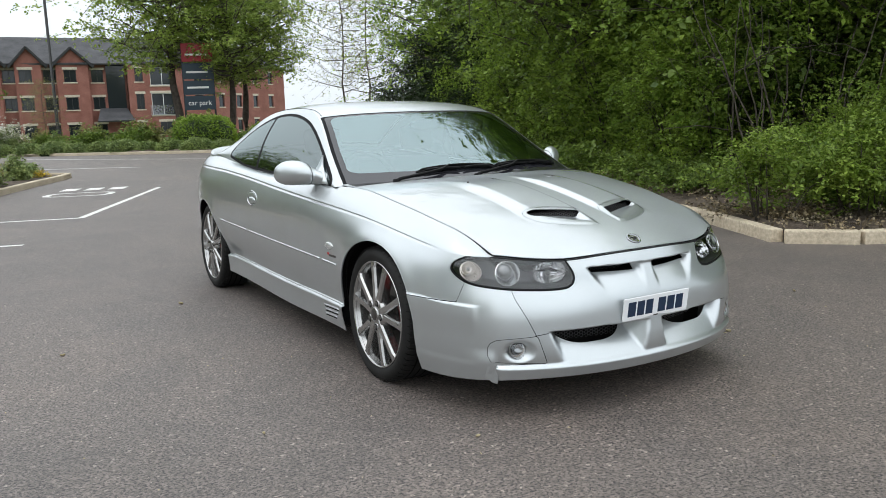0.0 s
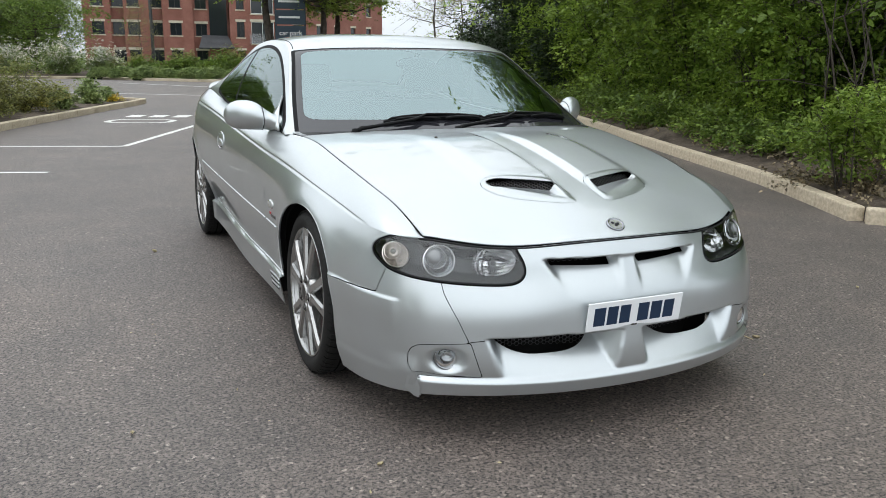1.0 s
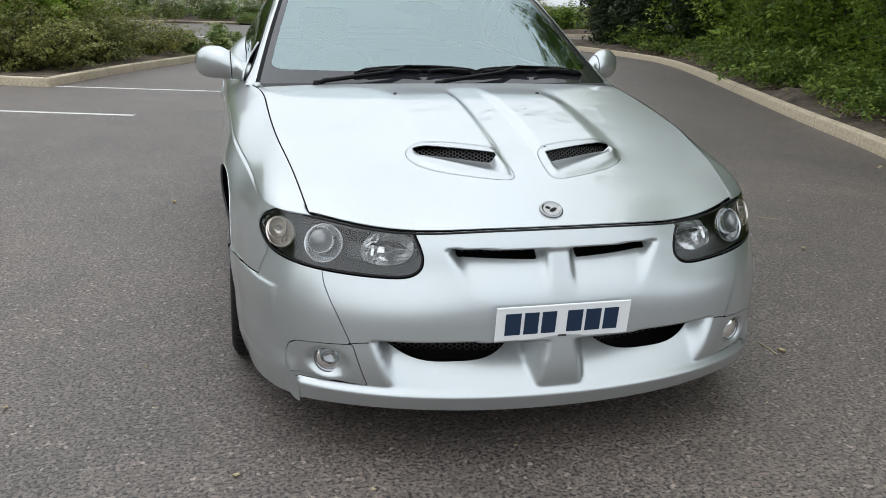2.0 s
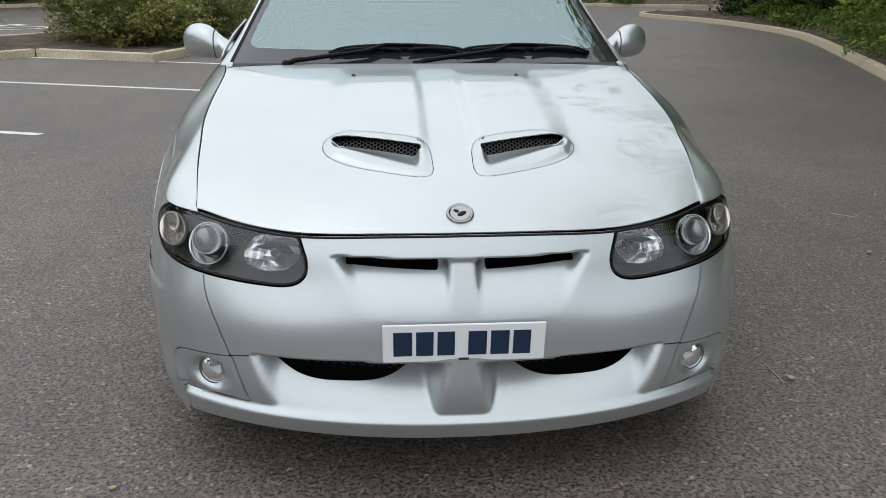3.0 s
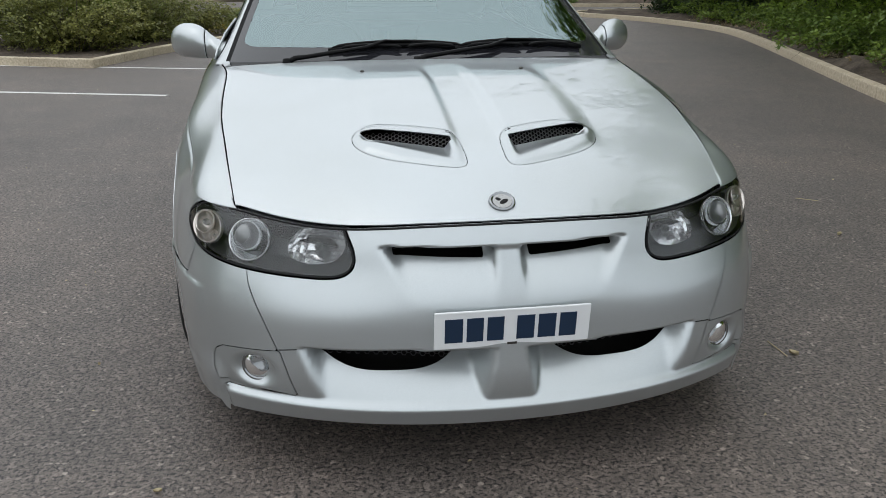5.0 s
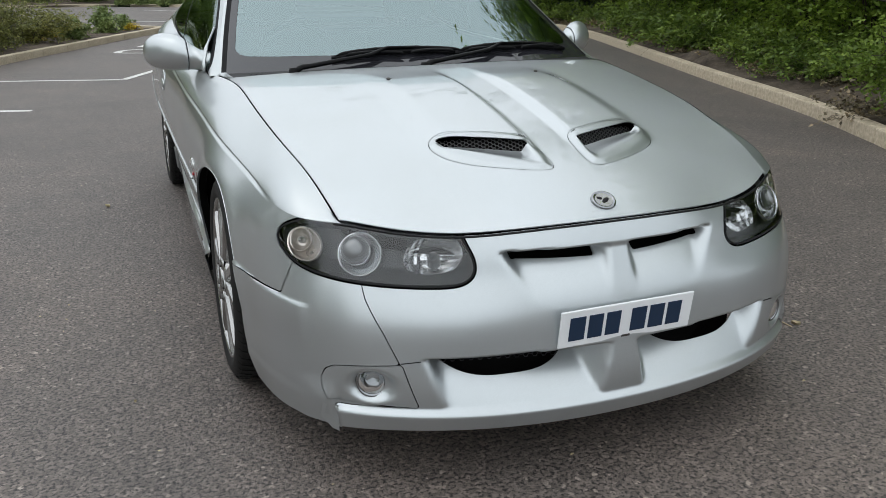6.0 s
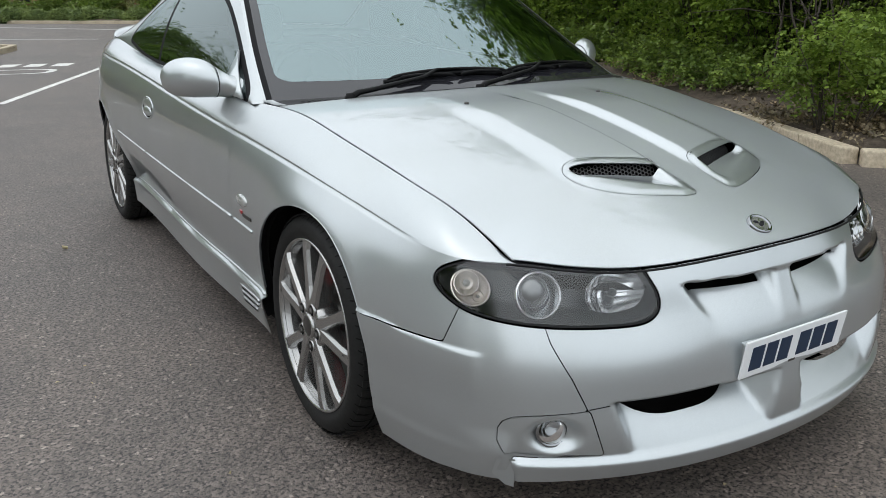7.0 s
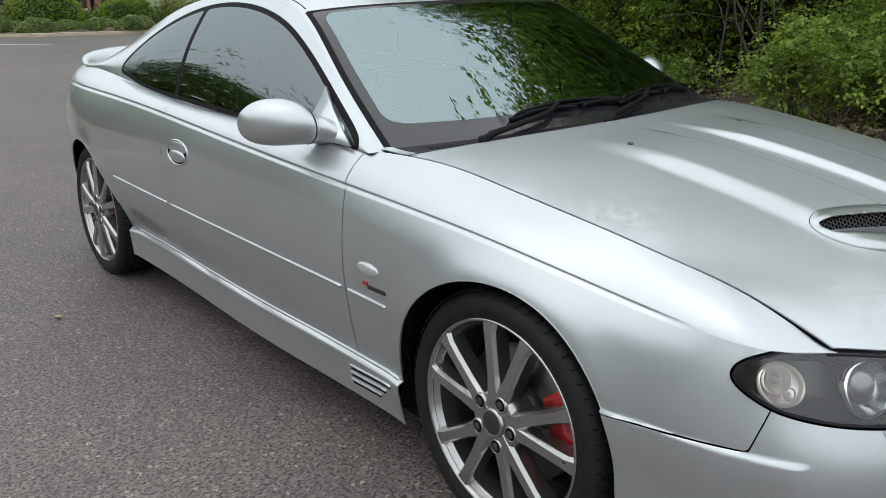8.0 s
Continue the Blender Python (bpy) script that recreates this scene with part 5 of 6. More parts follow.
right = [tuple(p) for p in smooth_path(RIGHT_KERB, 1.2)]
bed("planting_bed", [(x + 0.1, y - 0.02) for x, y in right] + [(20, 26.0), (45, 27), (45, -12), (16, -7.5)] + [(x + 0.05, y + 0.1) for x, y in NEAR_KERB[:-1]], 0.07, "dark bark-covered soil under the shrubs", 0.12)
ISLAND = [(-3.38, 9.39), (-2.65, 11.9), (-1.81, 14.1), (-0.9, 16.5), (-0.1, 18.5), (0.0, 19.1), (-0.5, 19.7), (-1.4, 19.9)]
ISLAND_BACK = [(-1.4, 19.9), (-3.2, 17.6), (-5.2, 15.3), (-6.6, 13.75), (-7.3, 12.8), (-8.8, 10.9), (-10.5, 8.6)]
ISLAND_LEFT, ISLAND_NEAR = [(-8.6, 6.0), (-7.2, 7.75), (-5.95, 9.4), (-5.32, 10.24)], [(-5.32, 10.24), (-4.4, 9.85), (-3.38, 9.39)]
kerb_run([ISLAND, ISLAND_BACK, ISLAND_LEFT, ISLAND_NEAR], "beige concrete kerb stones round the planted island")


def ringed_bed(name, outline, centre, z, label, hump):
    """A planted bed made of rings that close in on its middle."""
    pts = np.array(outline)
    rings = [0.995, 0.97, 0.93, 0.86, 0.75, 0.6, 0.45, 0.3, 0.15, 0.01]
    verts = []
    for f in rings:
        for x, y in (pts - centre) * f + centre:
            verts.append((x, y, z + (0 if f > 0.96 else hump * (0.5 + noise.noise(Vector((x, y, 0)) * 0.9)) + 0.03 * noise.noise(Vector((x, y, 1)) * 5))))
    n = len(pts)
    faces = [(i * n + j, i * n + (j + 1) % n, (i + 1) * n + (j + 1) % n, (i + 1) * n + j) for i in range(len(rings) - 1) for j in range(n)]
    return tagged(part(name, (verts, faces), SOIL), label, "planting bed", kind="structure")


edge = [tuple(p) for path in (ISLAND, ISLAND_BACK, [(-10.5, 8.6), (-8.6, 6.0)], ISLAND_LEFT, ISLAND_NEAR) for p in smooth_path(path, 0.35)[:-1]]
ringed_bed("island_bed", edge, np.array([-4.6, 12.6]), 0.075, "dark soil of the planted island", 0.06)
FAR_KERB = [(-22, 14), (-14, 26.3), (-11.8, 29.8), (-8.5, 35.2), (-5.3, 39.4), (-2.2, 39.8), (1.2, 37.0), (3.8, 34.4), (6.6, 31.6), (10.0, 29.6), (15, 28.6), (24, 28.6)]
kerb_run([FAR_KERB], "pale kerb along the far side of the road")
bed("far_bed", [(x, y + 0.1) for x, y in FAR_KERB] + [(40, 30), (40, 62), (-45, 62), (-45, 18)], 0.07, "soil of the planted verge before the brick building", 0.2)


def line(name, p, q, width, label, group="bay lines"):
    p, q = Vector((*p, 0)), Vector((*q, 0))
    side = (q - p).normalized().cross(Vector((0, 0, 1))) * width / 2
    ob = part(name, ([tuple(v + Vector((0, 0, 0.004))) for v in (p - side, p + side, q + side, q - side)], [(0, 1, 2, 3)]), WHITE_LINE, smooth=False)
    return tagged(ob, label, "road marking", group, "structure")


BAY = Vector((-3.03, 1.0)).normalized()
for p, long in (((-1.08, 8.75), 4.7), ((-1.95, 6.39), 4.7), ((-2.86, 3.93), 4.7), ((-3.75, 1.5), 4.7)):
    line("bay_line", p, (p[0] + BAY.x * long, p[1] + BAY.y * long), 0.09, "worn white parking bay line on asphalt")
line("bay_line", (-1.08, 8.75), (0.99, 13.57), 0.10, "worn white parking bay line on asphalt")
line("bay_line", (-8.2, 15.2), (-6.0, 12.95), 0.10, "worn white parking bay line on asphalt")
line("road_line", (-4.0, 27.0), (2.3, 22.3), 0.12, "worn white give-way line on asphalt")
line("road_line", (0.0, 34.0), (5.2, 25.6), 0.12, "worn white edge line on asphalt")


def symbol():
    """The painted bay symbol: a rounded outline with small bars beside it."""
    pts = [Vector((0.62 * math.copysign(abs(math.cos(w)) ** 0.6, math.cos(w)), 0.42 * math.copysign(abs(math.sin(w)) ** 0.6, math.sin(w)), 0.004)) for w in np.linspace(0, 2 * math.pi, 41)]
    verts = [tuple(p * f) for p in pts for f in (1.0, 0.80)]
    ring = [(v[0], v[1], 0.004) for v in verts], grid_faces(41, 2)
    bars = [flat([(-0.6 + 0.45 * k, 0.95), (-0.3 + 0.45 * k, 0.95), (-0.3 + 0.45 * k, 1.55), (-0.6 + 0.45 * k, 1.55)], 0.004) for k in range(3)]
    return join(ring, *bars)


ob = part("bay_symbol", symbol(), WHITE_LINE, smooth=False)
ob.matrix_world = pose(-0.55, 13.1, 0, 0, 0, -20)
tagged(ob, "painted white bay symbol on asphalt", "road marking", kind="structure")
ob = part("bay_symbol", ob.data, WHITE_LINE, smooth=False)
ob.matrix_world = pose(-8.2, 16.9, 0, 0, 0, 45)
tagged(ob, "painted white bay symbol on asphalt", "road marking", kind="structure")


# ---- plants ----
def leaf_cloud(rng, centres, per, spread, size, droop=0.3, row=6):
    """Small folded leaves set in turn along both sides of thin shoots, the shoots in flat sprays, as one mesh."""
    centres = np.asarray(centres, float)
    shoots = max(1, round(per / row))
    row = max(1, round(per / shoots))
    tilt = rng.normal(0, 0.36, (len(centres), 3)) + np.array([0, 0, 1.0])
    tilt = np.repeat(tilt / np.linalg.norm(tilt, axis=1, keepdims=True), shoots, axis=0)
    off = rng.normal(0, 1, (len(tilt), 3)) * np.asarray(spread) * 1.15
    off -= tilt * (off * tilt).sum(1, keepdims=True) * 0.55
    way = rng.normal(0, 1, off.shape) + off / (np.asarray(spread) + 1e-9) * 0.6
    way -= tilt * (way * tilt).sum(1, keepdims=True) * 0.75
    way[:, 2] -= droop
    way /= np.linalg.norm(way, axis=1, keepdims=True)
    foot = np.repeat(centres, shoots, axis=0) + off
    # along each shoot
    n = len(foot) * row
    tilt, way = np.repeat(tilt, row, axis=0), np.repeat(way, row, axis=0)
    step = np.tile(np.arange(row), len(foot))[:, None]
    length = size * rng.uniform(0.6, 1.3, (n, 1))
    cross = np.cross(way, tilt) * np.where(step % 2, 1.0, -1.0)
    c = np.repeat(foot, row, axis=0) + way * (step - (row - 1) / 2) * size * 0.52 * (row > 1)
    c[:, 2] -= (step[:, 0] / row) ** 2 * size * droop * 1.5
    c += rng.normal(0, 0.12 * size, (n, 3))
    d = way * 0.55 + cross * 0.8 + rng.normal(0, 0.32, (n, 3))
    d[:, 2] -= droop * 0.5
    d /= np.linalg.norm(d, axis=1, keepdims=True)
    up = tilt + rng.normal(0, 0.30, (n, 3))
    s = np.cross(d, up)
    s /= np.linalg.norm(s, axis=1, keepdims=True) + 1e-9
    u = np.cross(s, d)
    wide = 0.36 * length
    v = np.stack([c, c + d * length * 0.42 + s * wide + u * 0.12 * length, c + d * length, c + d * length * 0.42 - s * wide + u * 0.12 * length], 1).reshape(-1, 3)
    f = np.arange(n * 4).reshape(n, 4)
    faces = np.concatenate([f[:, [0, 1, 2]], f[:, [0, 2, 3]]])
    me = bpy.data.meshes.new("leaves")
    me.vertices.add(len(v))
    me.vertices.foreach_set("co", v.ravel())
    me.loops.add(len(faces) * 3)
    me.loops.foreach_set("vertex_index", faces.ravel().astype(np.int32))
    me.polygons.add(len(faces))
    me.polygons.foreach_set("loop_start", np.arange(0, len(faces) * 3, 3, dtype=np.int32))
    me.update()
    me.validate()
    return me


def crown_mesh(rng, centres, per, spread, size, mat, droop=0.3):
    me = leaf_cloud(rng, centres, per, spread, size, droop)
    me.materials.append(mat)
    return me


def branching(rng, height, trunk_r, crown_low, crown_r, limbs, lean=0.1):
    """Trunk and limbs; returns the mesh pieces and places for leaf clumps."""
    top = Vector((rng.normal(0, lean), rng.normal(0, lean), height * 0.86))
    stem = [Vector((0, 0, -0.1))] + [top * (k / 6) + Vector((rng.normal(0, 0.05), rng.normal(0, 0.05), 0)) * height * 0.12 * (k < 6) for k in range(1, 7)]
    pieces, tips = [sweep(stem, [trunk_r * (1.25 if k == 0 else 1 - 0.125 * k) for k in range(7)], 8)], []
    for i in range(limbs):
        w = crown_low + (0.97 - crown_low) * (i + rng.uniform(0, 0.8)) / limbs
        k = min(5.999, w * 6)
        start = stem[int(k)].lerp(stem[int(k) + 1], k - int(k))
        a = i * 2.399 + rng.uniform(-0.4, 0.4)
        f = (w - crown_low) / (1 - crown_low)
        reach = crown_r * (0.45 + 0.75 * math.sin(math.pi * min(1, 0.18 + 0.80 * f))) * rng.uniform(0.7, 1.15)
        end = start + Vector((math.cos(a) * reach, math.sin(a) * reach, reach * rng.uniform(0.05, 0.55)))
        mid = start.lerp(end, 0.5) + Vector((0, 0, -0.08 * reach + rng.normal(0, 0.05)))
        r = trunk_r * 0.42 * (1 - 0.6 * w) + 0.004
        pieces.append(sweep([start, mid, end], [r, r * 0.6, r * 0.2], 5))
        for j in range(5):
            q = start.lerp(end, rng.uniform(0.35, 1.05))
            e = q + Vector(rng.normal(0, 1, 3)) * reach * 0.28
            pieces.append(sweep([q, e], [r * 0.3, r * 0.1], 4))
            tips += [tuple(e), tuple(q.lerp(e, 0.6))]
        tips.append(tuple(end))
    return join(*pieces), tips


def tree(name, seed, height, trunk_r, crown_low, crown_r, limbs, per, size, mat, label, lean=0.1, spread=None):
    rng = np.random.default_rng(seed)
    wood, tips = branching(rng, height, trunk_r, crown_low, crown_r, limbs, lean)
    t = thing(name, label, "tree")
    part("trunk", wood, BARK, t, "grey-brown trunk and limbs")
    spread = spread or (crown_r * 0.16, crown_r * 0.16, crown_r * 0.11)
    part("crown", crown_mesh(rng, tips, per, spread, size, mat), mat, t, "leafy crown")
    return t


def shrub(name, seed, height, width, stems, per, size, mat, label, category="shrub", twig=0.008, droop=0.2, low=0.1):
    rng = np.random.default_rng(seed)
    pieces, tips = [], []
    for i in range(stems):
        a, lean = rng.uniform(0, 6.28), rng.uniform(0.05, 1.0) ** 0.7
        foot = Vector((math.cos(a) * width * 0.12, math.sin(a) * width * 0.12, -0.05))
        end = Vector((math.cos(a) * lean * width * 0.5, math.sin(a) * lean * width * 0.5, height * rng.uniform(0.6, 1.0) * (1 - 0.45 * lean * lean)))
        mid = foot.lerp(end, 0.5) + Vector((0, 0, height * 0.12))
        pieces.append(sweep([foot, mid, end], [twig, twig * 0.7, twig * 0.25], 5))
        for j in range(6):
            w = rng.uniform(low, 1.0)
            q = foot.lerp(mid, w * 2) if w < 0.5 else mid.lerp(end, w * 2 - 1)
            e = q + Vector(rng.normal(0, 1, 3)) * width * 0.12
            pieces.append(sweep([q, e], [twig * 0.4, twig * 0.15], 3))
            tips += [tuple(e), tuple(q.lerp(e, 0.5))]
    t = thing(name, label, category)
    part("branchwork", join(*pieces), BARK, t, "thin brown branches")
    tips = [p for p in tips if p[2] > 0.02]
    part("foliage", crown_mesh(rng, tips, per, (width * 0.07, width * 0.07, height * 0.06), size, mat, droop), mat, t, "dense small leaves")
    return t


def planted(first, spots, group):
    """The first one at the first spot, and copies at the others: x, y, turn, scale, z."""
    tagged(first, group=group)
    for k, (x, y, turn, s, *z) in enumerate(spots):
        ob = first if k == 0 else copy_thing(first, Matrix())
        ob.matrix_basis = pose(x, y, z[0] if z else 0.1, 0, 0, turn) @ Matrix.Diagonal((s, s, s, 1))
    return first


def along_kerb(rng, start, stop, n, low, high):
    """Spots behind the planting bed's kerb: how far along and how deep."""
    p = smooth_path(RIGHT_KERB, 0.3)
    out = []
    for k in range(n):
        w = start + (stop - start) * (k + rng.uniform(-0.3, 0.3)) / max(1, n - 1)
        i = int(np.clip(w, 0, 1) * (len(p) - 2))
        d = (p[i + 1] - p[i]) / np.linalg.norm(p[i + 1] - p[i])
        depth = rng.uniform(low, high)
        out.append((p[i][0] + d[1] * depth, p[i][1] - d[0] * depth, rng.uniform(0, 360), rng.uniform(0.8, 1.25), 0.15))
    return out


rng = np.random.default_rng(5)
edge_shrub = shrub("woodland_shrub", 13, 3.3, 2.7, 44, 36, 0.074, LEAF_FRESH, "dense fresh green shrub leafy to the ground", twig=0.012, low=0.06)
planted(edge_shrub, along_kerb(rng, 0.17, 0.56, 9, 1.75, 2.15), "woodland edge shrubs")
hazel = shrub("woodland_shrub", 11, 3.6, 3.2, 30, 48, 0.080, LEAF, "dense mid-green shrub at the woodland edge", twig=0.02, low=0.40)
planted(hazel, along_kerb(rng, 0.14, 0.58, 7, 3.0, 3.8) + [(9.3, 3.4, 80, 1.0), (9.6, 0.2, 10, 1.05), (11.5, -2.0, 200, 1.1)], "woodland edge shrubs")
hazel2 = shrub("woodland_shrub", 23, 4.6, 3.6, 30, 54, 0.080, LEAF_FRESH, "tall fresh green shrub at the woodland edge", twig=0.022, low=0.45)
planted(hazel2, along_kerb(rng, 0.10, 0.55, 8, 3.6, 5.6) + [(9.6, 6.0, 60, 1.15), (11.5, 3.2, 90, 1.1), (13.5, -0.5, 120, 1.1)], "woodland edge shrubs")
low_bush = shrub("low_shrub", 31, 1.15, 2.0, 32, 66, 0.045, LEAF_BRIGHT, "low bright green shrub on bark-covered soil", low=0.15)
planted(low_bush, [(6.1, 1.9, 0, 0.95), (6.4, 1.1, 60, 0.9), (9.2, 0.9, 60, 1.2), (10.0, -0.6, 10, 1.2), (8.0, 1.9, 99, 1.2), (7.4, 0.7, 80, 1.1), (6.9, 2.3, 140, 1.1), (8.6, -0.4, 200, 1.15), (10.3, -1.6, 250, 1.2)], "low bright shrubs")
sapling = shrub("young_shrub", 33, 0.95, 1.25, 12, 40, 0.045, LEAF_BRIGHT, "young bright green shrub on one thin stem", low=0.55)
planted(sapling, [(4.55, 1.95, 0, 1.0), (5.25, 1.45, 120, 1.0)], "young shrubs")
ground_ivy = shrub("ground_cover", 37, 0.35, 1.6, 16, 24, 0.06, LEAF, "low green ground cover over bark", low=0.2)
planted(ground_ivy, along_kerb(rng, 0.12, 0.6, 12, 0.8, 1.3), "ground cover")
wood_tree = tree("woodland_tree", 41, 10.3, 0.16, 0.22, 3.0, 44, 78, 0.100, LEAF, "tall green broadleaf tree in the woodland")
planted(wood_tree, along_kerb(rng, 0.12, 0.62, 7, 4.5, 8.0) + [(9.7, 9.3, 30, 1.12), (10.3, 6.2, 0, 1.1), (12.0, 4.0, 0, 1.0), (14.0, 1.0, 50, 1.1), (15.5, -3.0, 90, 1.1)], "woodland trees")
fresh_tree = tree("woodland_tree", 43, 9.6, 0.14, 0.2, 3.0, 42, 54, 0.105, LEAF_FRESH, "bright green maple tree at the woodland edge")
planted(fresh_tree, along_kerb(rng, 0.08, 0.5, 8, 3.2, 4.8) + [(13.0, 6.5, 0, 1.1), (13.4, 19.0, 70, 1.0), (13.9, 23.4, 160, 0.95), (14.2, 15.5, 250, 1.05)], "woodland trees")
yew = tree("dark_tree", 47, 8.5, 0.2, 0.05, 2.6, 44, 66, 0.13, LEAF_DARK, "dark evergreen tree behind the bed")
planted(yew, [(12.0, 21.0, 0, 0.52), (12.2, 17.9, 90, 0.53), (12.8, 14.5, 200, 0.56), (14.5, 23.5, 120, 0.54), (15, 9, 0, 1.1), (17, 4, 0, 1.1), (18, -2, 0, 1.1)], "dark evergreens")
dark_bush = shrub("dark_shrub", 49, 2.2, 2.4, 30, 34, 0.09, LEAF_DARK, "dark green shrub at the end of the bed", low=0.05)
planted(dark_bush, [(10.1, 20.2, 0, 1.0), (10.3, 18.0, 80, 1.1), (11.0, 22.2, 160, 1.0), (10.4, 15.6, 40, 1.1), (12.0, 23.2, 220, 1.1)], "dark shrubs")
birch = tree("slender_tree", 53, 10.5, 0.07, 0.28, 2.2, 34, 30, 0.062, LEAF_OLIVE, "slender tree with thin open foliage")
planted(birch, [(16.1, 38.0, 0, 1.0), (18.6, 40.0, 140, 1.0), (1.75, 43.4, 200, 0.40)], "slender trees")
street = tree("street_tree", 59, 11.5, 0.26, 0.42, 3.9, 46, 40, 0.17, LEAF_STREET, "broad green street tree on the verge", lean=0.2, spread=(0.36, 0.36, 0.24))
planted(street, [(8.45, 43.3, 0, 1.0), (11.2, 42.0, 100, 0.85), (12.9, 45.4, 220, 0.85)], "street trees")


def bare_stems(seed, height):
    """A clump of thin bare stems with a few crooked side shoots."""
    rng = np.random.default_rng(seed)
    t = thing("bare_sapling", "thin bare grey-brown stems among the shrubs", "sapling")
    for k in range(5):
        foot = Vector((rng.normal(0, 0.25), rng.normal(0, 0.25), -0.05))
        lean = Vector((rng.normal(0, 0.30), rng.normal(0, 0.30), 1.0))
        pts = [foot + lean * height * w + Vector((rng.normal(0, 0.03), rng.normal(0, 0.03), 0)) for w in np.linspace(0, 1, 7)]
        stem = part("stem", sweep(pts, [0.016 - 0.002 * j for j in range(7)], 6), BARK, t)
        for j in (2, 4):
            away = Vector((rng.normal(0, 0.5), rng.normal(0, 0.5), rng.uniform(-0.1, 0.5)))
            part("shoot", sweep([pts[j], pts[j] + away * 0.5, pts[j] + away + Vector((0, 0, -0.12))], [0.007, 0.005, 0.002], 5), BARK, stem)
    return t


planted(bare_stems(301, 2.4), [(6.3, 3.9, 0, 1.0), (6.6, 3.0, 140, 1.1), (7.3, 1.6, 30, 1.0), (7.2, 3.2, 250, 1.1)], "bare stems")


def litter(seed, n, spots):
    """Dead leaves and bark chips strewn on the bed, too many to count."""
    rng = np.random.default_rng(seed)
    pts = []
    for k in range(n):
        x, y, *_ = spots[k % len(spots)]
        pts.append((x + rng.normal(0, 0.13), y + rng.normal(0, 0.13), 0.0))
    return crown_mesh(rng, [(x, y, 0.085 + 0.12 * (0.5 + noise.noise(Vector((x, y, 0.07)) * 0.7)) + 0.02 * rng.random()) for x, y, _ in pts], 4, (0.12, 0.12, 0.012), 0.04, DEAD, 0.0)


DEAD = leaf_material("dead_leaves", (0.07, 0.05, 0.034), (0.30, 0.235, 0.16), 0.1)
dead = part("leaf_litter", litter(17, 6500, along_kerb(rng, 0.02, 0.6, 160, 0.38, 2.4) + [(4.55 + 0.3 * k, 1.15 - 0.21 * k) for k in range(18)] + [(4.9 + 0.3 * k, 1.75 - 0.21 * k) for k in range(18)] + [(4.5 + 0.1 * (k % 6), 1.6 + 0.12 * k) for k in range(12)]), DEAD)
tagged(dead, "brown dead leaves and bark chips on the bed", "leaf litter", kind="stuff")

# island planting
olive_bush = shrub("island_shrub", 61, 1.1, 1.9, 34, 44, 0.045, LEAF_OLIVE, "olive-green feathery shrub on the island")
planted(olive_bush, [(-4.1, 11.2, 0, 1.05), (-4.9, 12.3, 60, 1.05), (-3.3, 12.9, 130, 1.0), (-7.0, 10.9, 200, 0.75), (-2.7, 14.4, 20, 0.85), (-8.3, 9.3, 0, 1.0), (-4.6, 14.2, 0, 1.1)], "island shrubs")
tall_bush = shrub("island_shrub", 67, 2.0, 1.6, 26, 30, 0.08, LEAF_FRESH, "tall fresh green shrub on the island")
planted(tall_bush, [(-4.3, 12.3, 0, 0.9), (-5.2, 13.4, 90, 0.95), (-3.9, 13.6, 180, 1.0)], "island shrubs")
small_plant = shrub("small_plant", 71, 0.6, 0.7, 12, 20, 0.06, LEAF_SAGE, "small pale green plant on the island")
planted(small_plant, [(-1.3, 17.2, 0, 1.0), (-1.9, 15.6, 90, 0.8), (-0.9, 18.5, 0, 0.6)], "small island plants")
flowers = shrub("yellow_flowers", 73, 0.3, 0.6, 12, 12, 0.04, YELLOW, "low yellow flowers on the island")
planted(flowers, [(-2.2, 16.2, 0, 0.8), (-0.75, 18.2, 0, 0.6), (-2.6, 15.4, 0, 0.6)], "yellow flowers")

# far verge
def clipped(name, seed, width, height, n, size, mat, label, boxy=2.0):
    """A clipped evergreen: a dense shell of small leaves over a core coloured dark as inner shade."""
    rng = np.random.default_rng(seed)
    w = rng.normal(0, 1, (n, 3))
    w /= (np.abs(w) ** boxy).sum(1, keepdims=True) ** (1 / boxy)
    w[:, 2] = np.abs(w[:, 2])
    lumps = 1 + 0.06 * np.sin(w[:, 0] * 7 + seed) * np.cos(w[:, 1] * 6) + rng.normal(0, 0.025, n)
    t = thing(name, label, "hedge")
    part("foliage", crown_mesh(rng, w * lumps[:, None] * np.array([width / 2, width / 2, height]), 1, (0.01, 0.01, 0.01), size, mat, 0.0), mat, t, "dense clipped leaves")
    # no branches: a solid dark ellipsoid stands in for shade between the leaves
    part("branchwork", ellipsoid(width * 0.46, width * 0.46, height * 0.93, 18, 10, 2 / boxy), LEAF_DARK, t, "dark solid core painted as the hedge's inner shade")
    return t


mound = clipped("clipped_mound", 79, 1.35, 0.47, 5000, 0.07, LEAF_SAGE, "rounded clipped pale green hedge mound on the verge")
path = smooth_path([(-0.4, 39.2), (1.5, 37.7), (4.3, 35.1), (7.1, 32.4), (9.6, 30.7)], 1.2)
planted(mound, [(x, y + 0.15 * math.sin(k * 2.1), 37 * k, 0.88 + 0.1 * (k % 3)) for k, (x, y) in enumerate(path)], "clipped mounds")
hedge = shrub("verge_shrub", 83, 1.0, 2.0, 28, 12, 0.12, LEAF, "mid-green shrub on the far verge")
path = smooth_path([(-18, 24.5), (-13.5, 31.5), (-9, 38.5), (-4.8, 44.2), (0, 42.8), (4.2, 38.2), (8, 35.4), (12, 32.6), (20, 31)], 2.4)
planted(hedge, [(x, y, 67 * k, 0.75 + 0.12 * (k % 4)) for k, (x, y) in enumerate(path)], "verge shrubs")
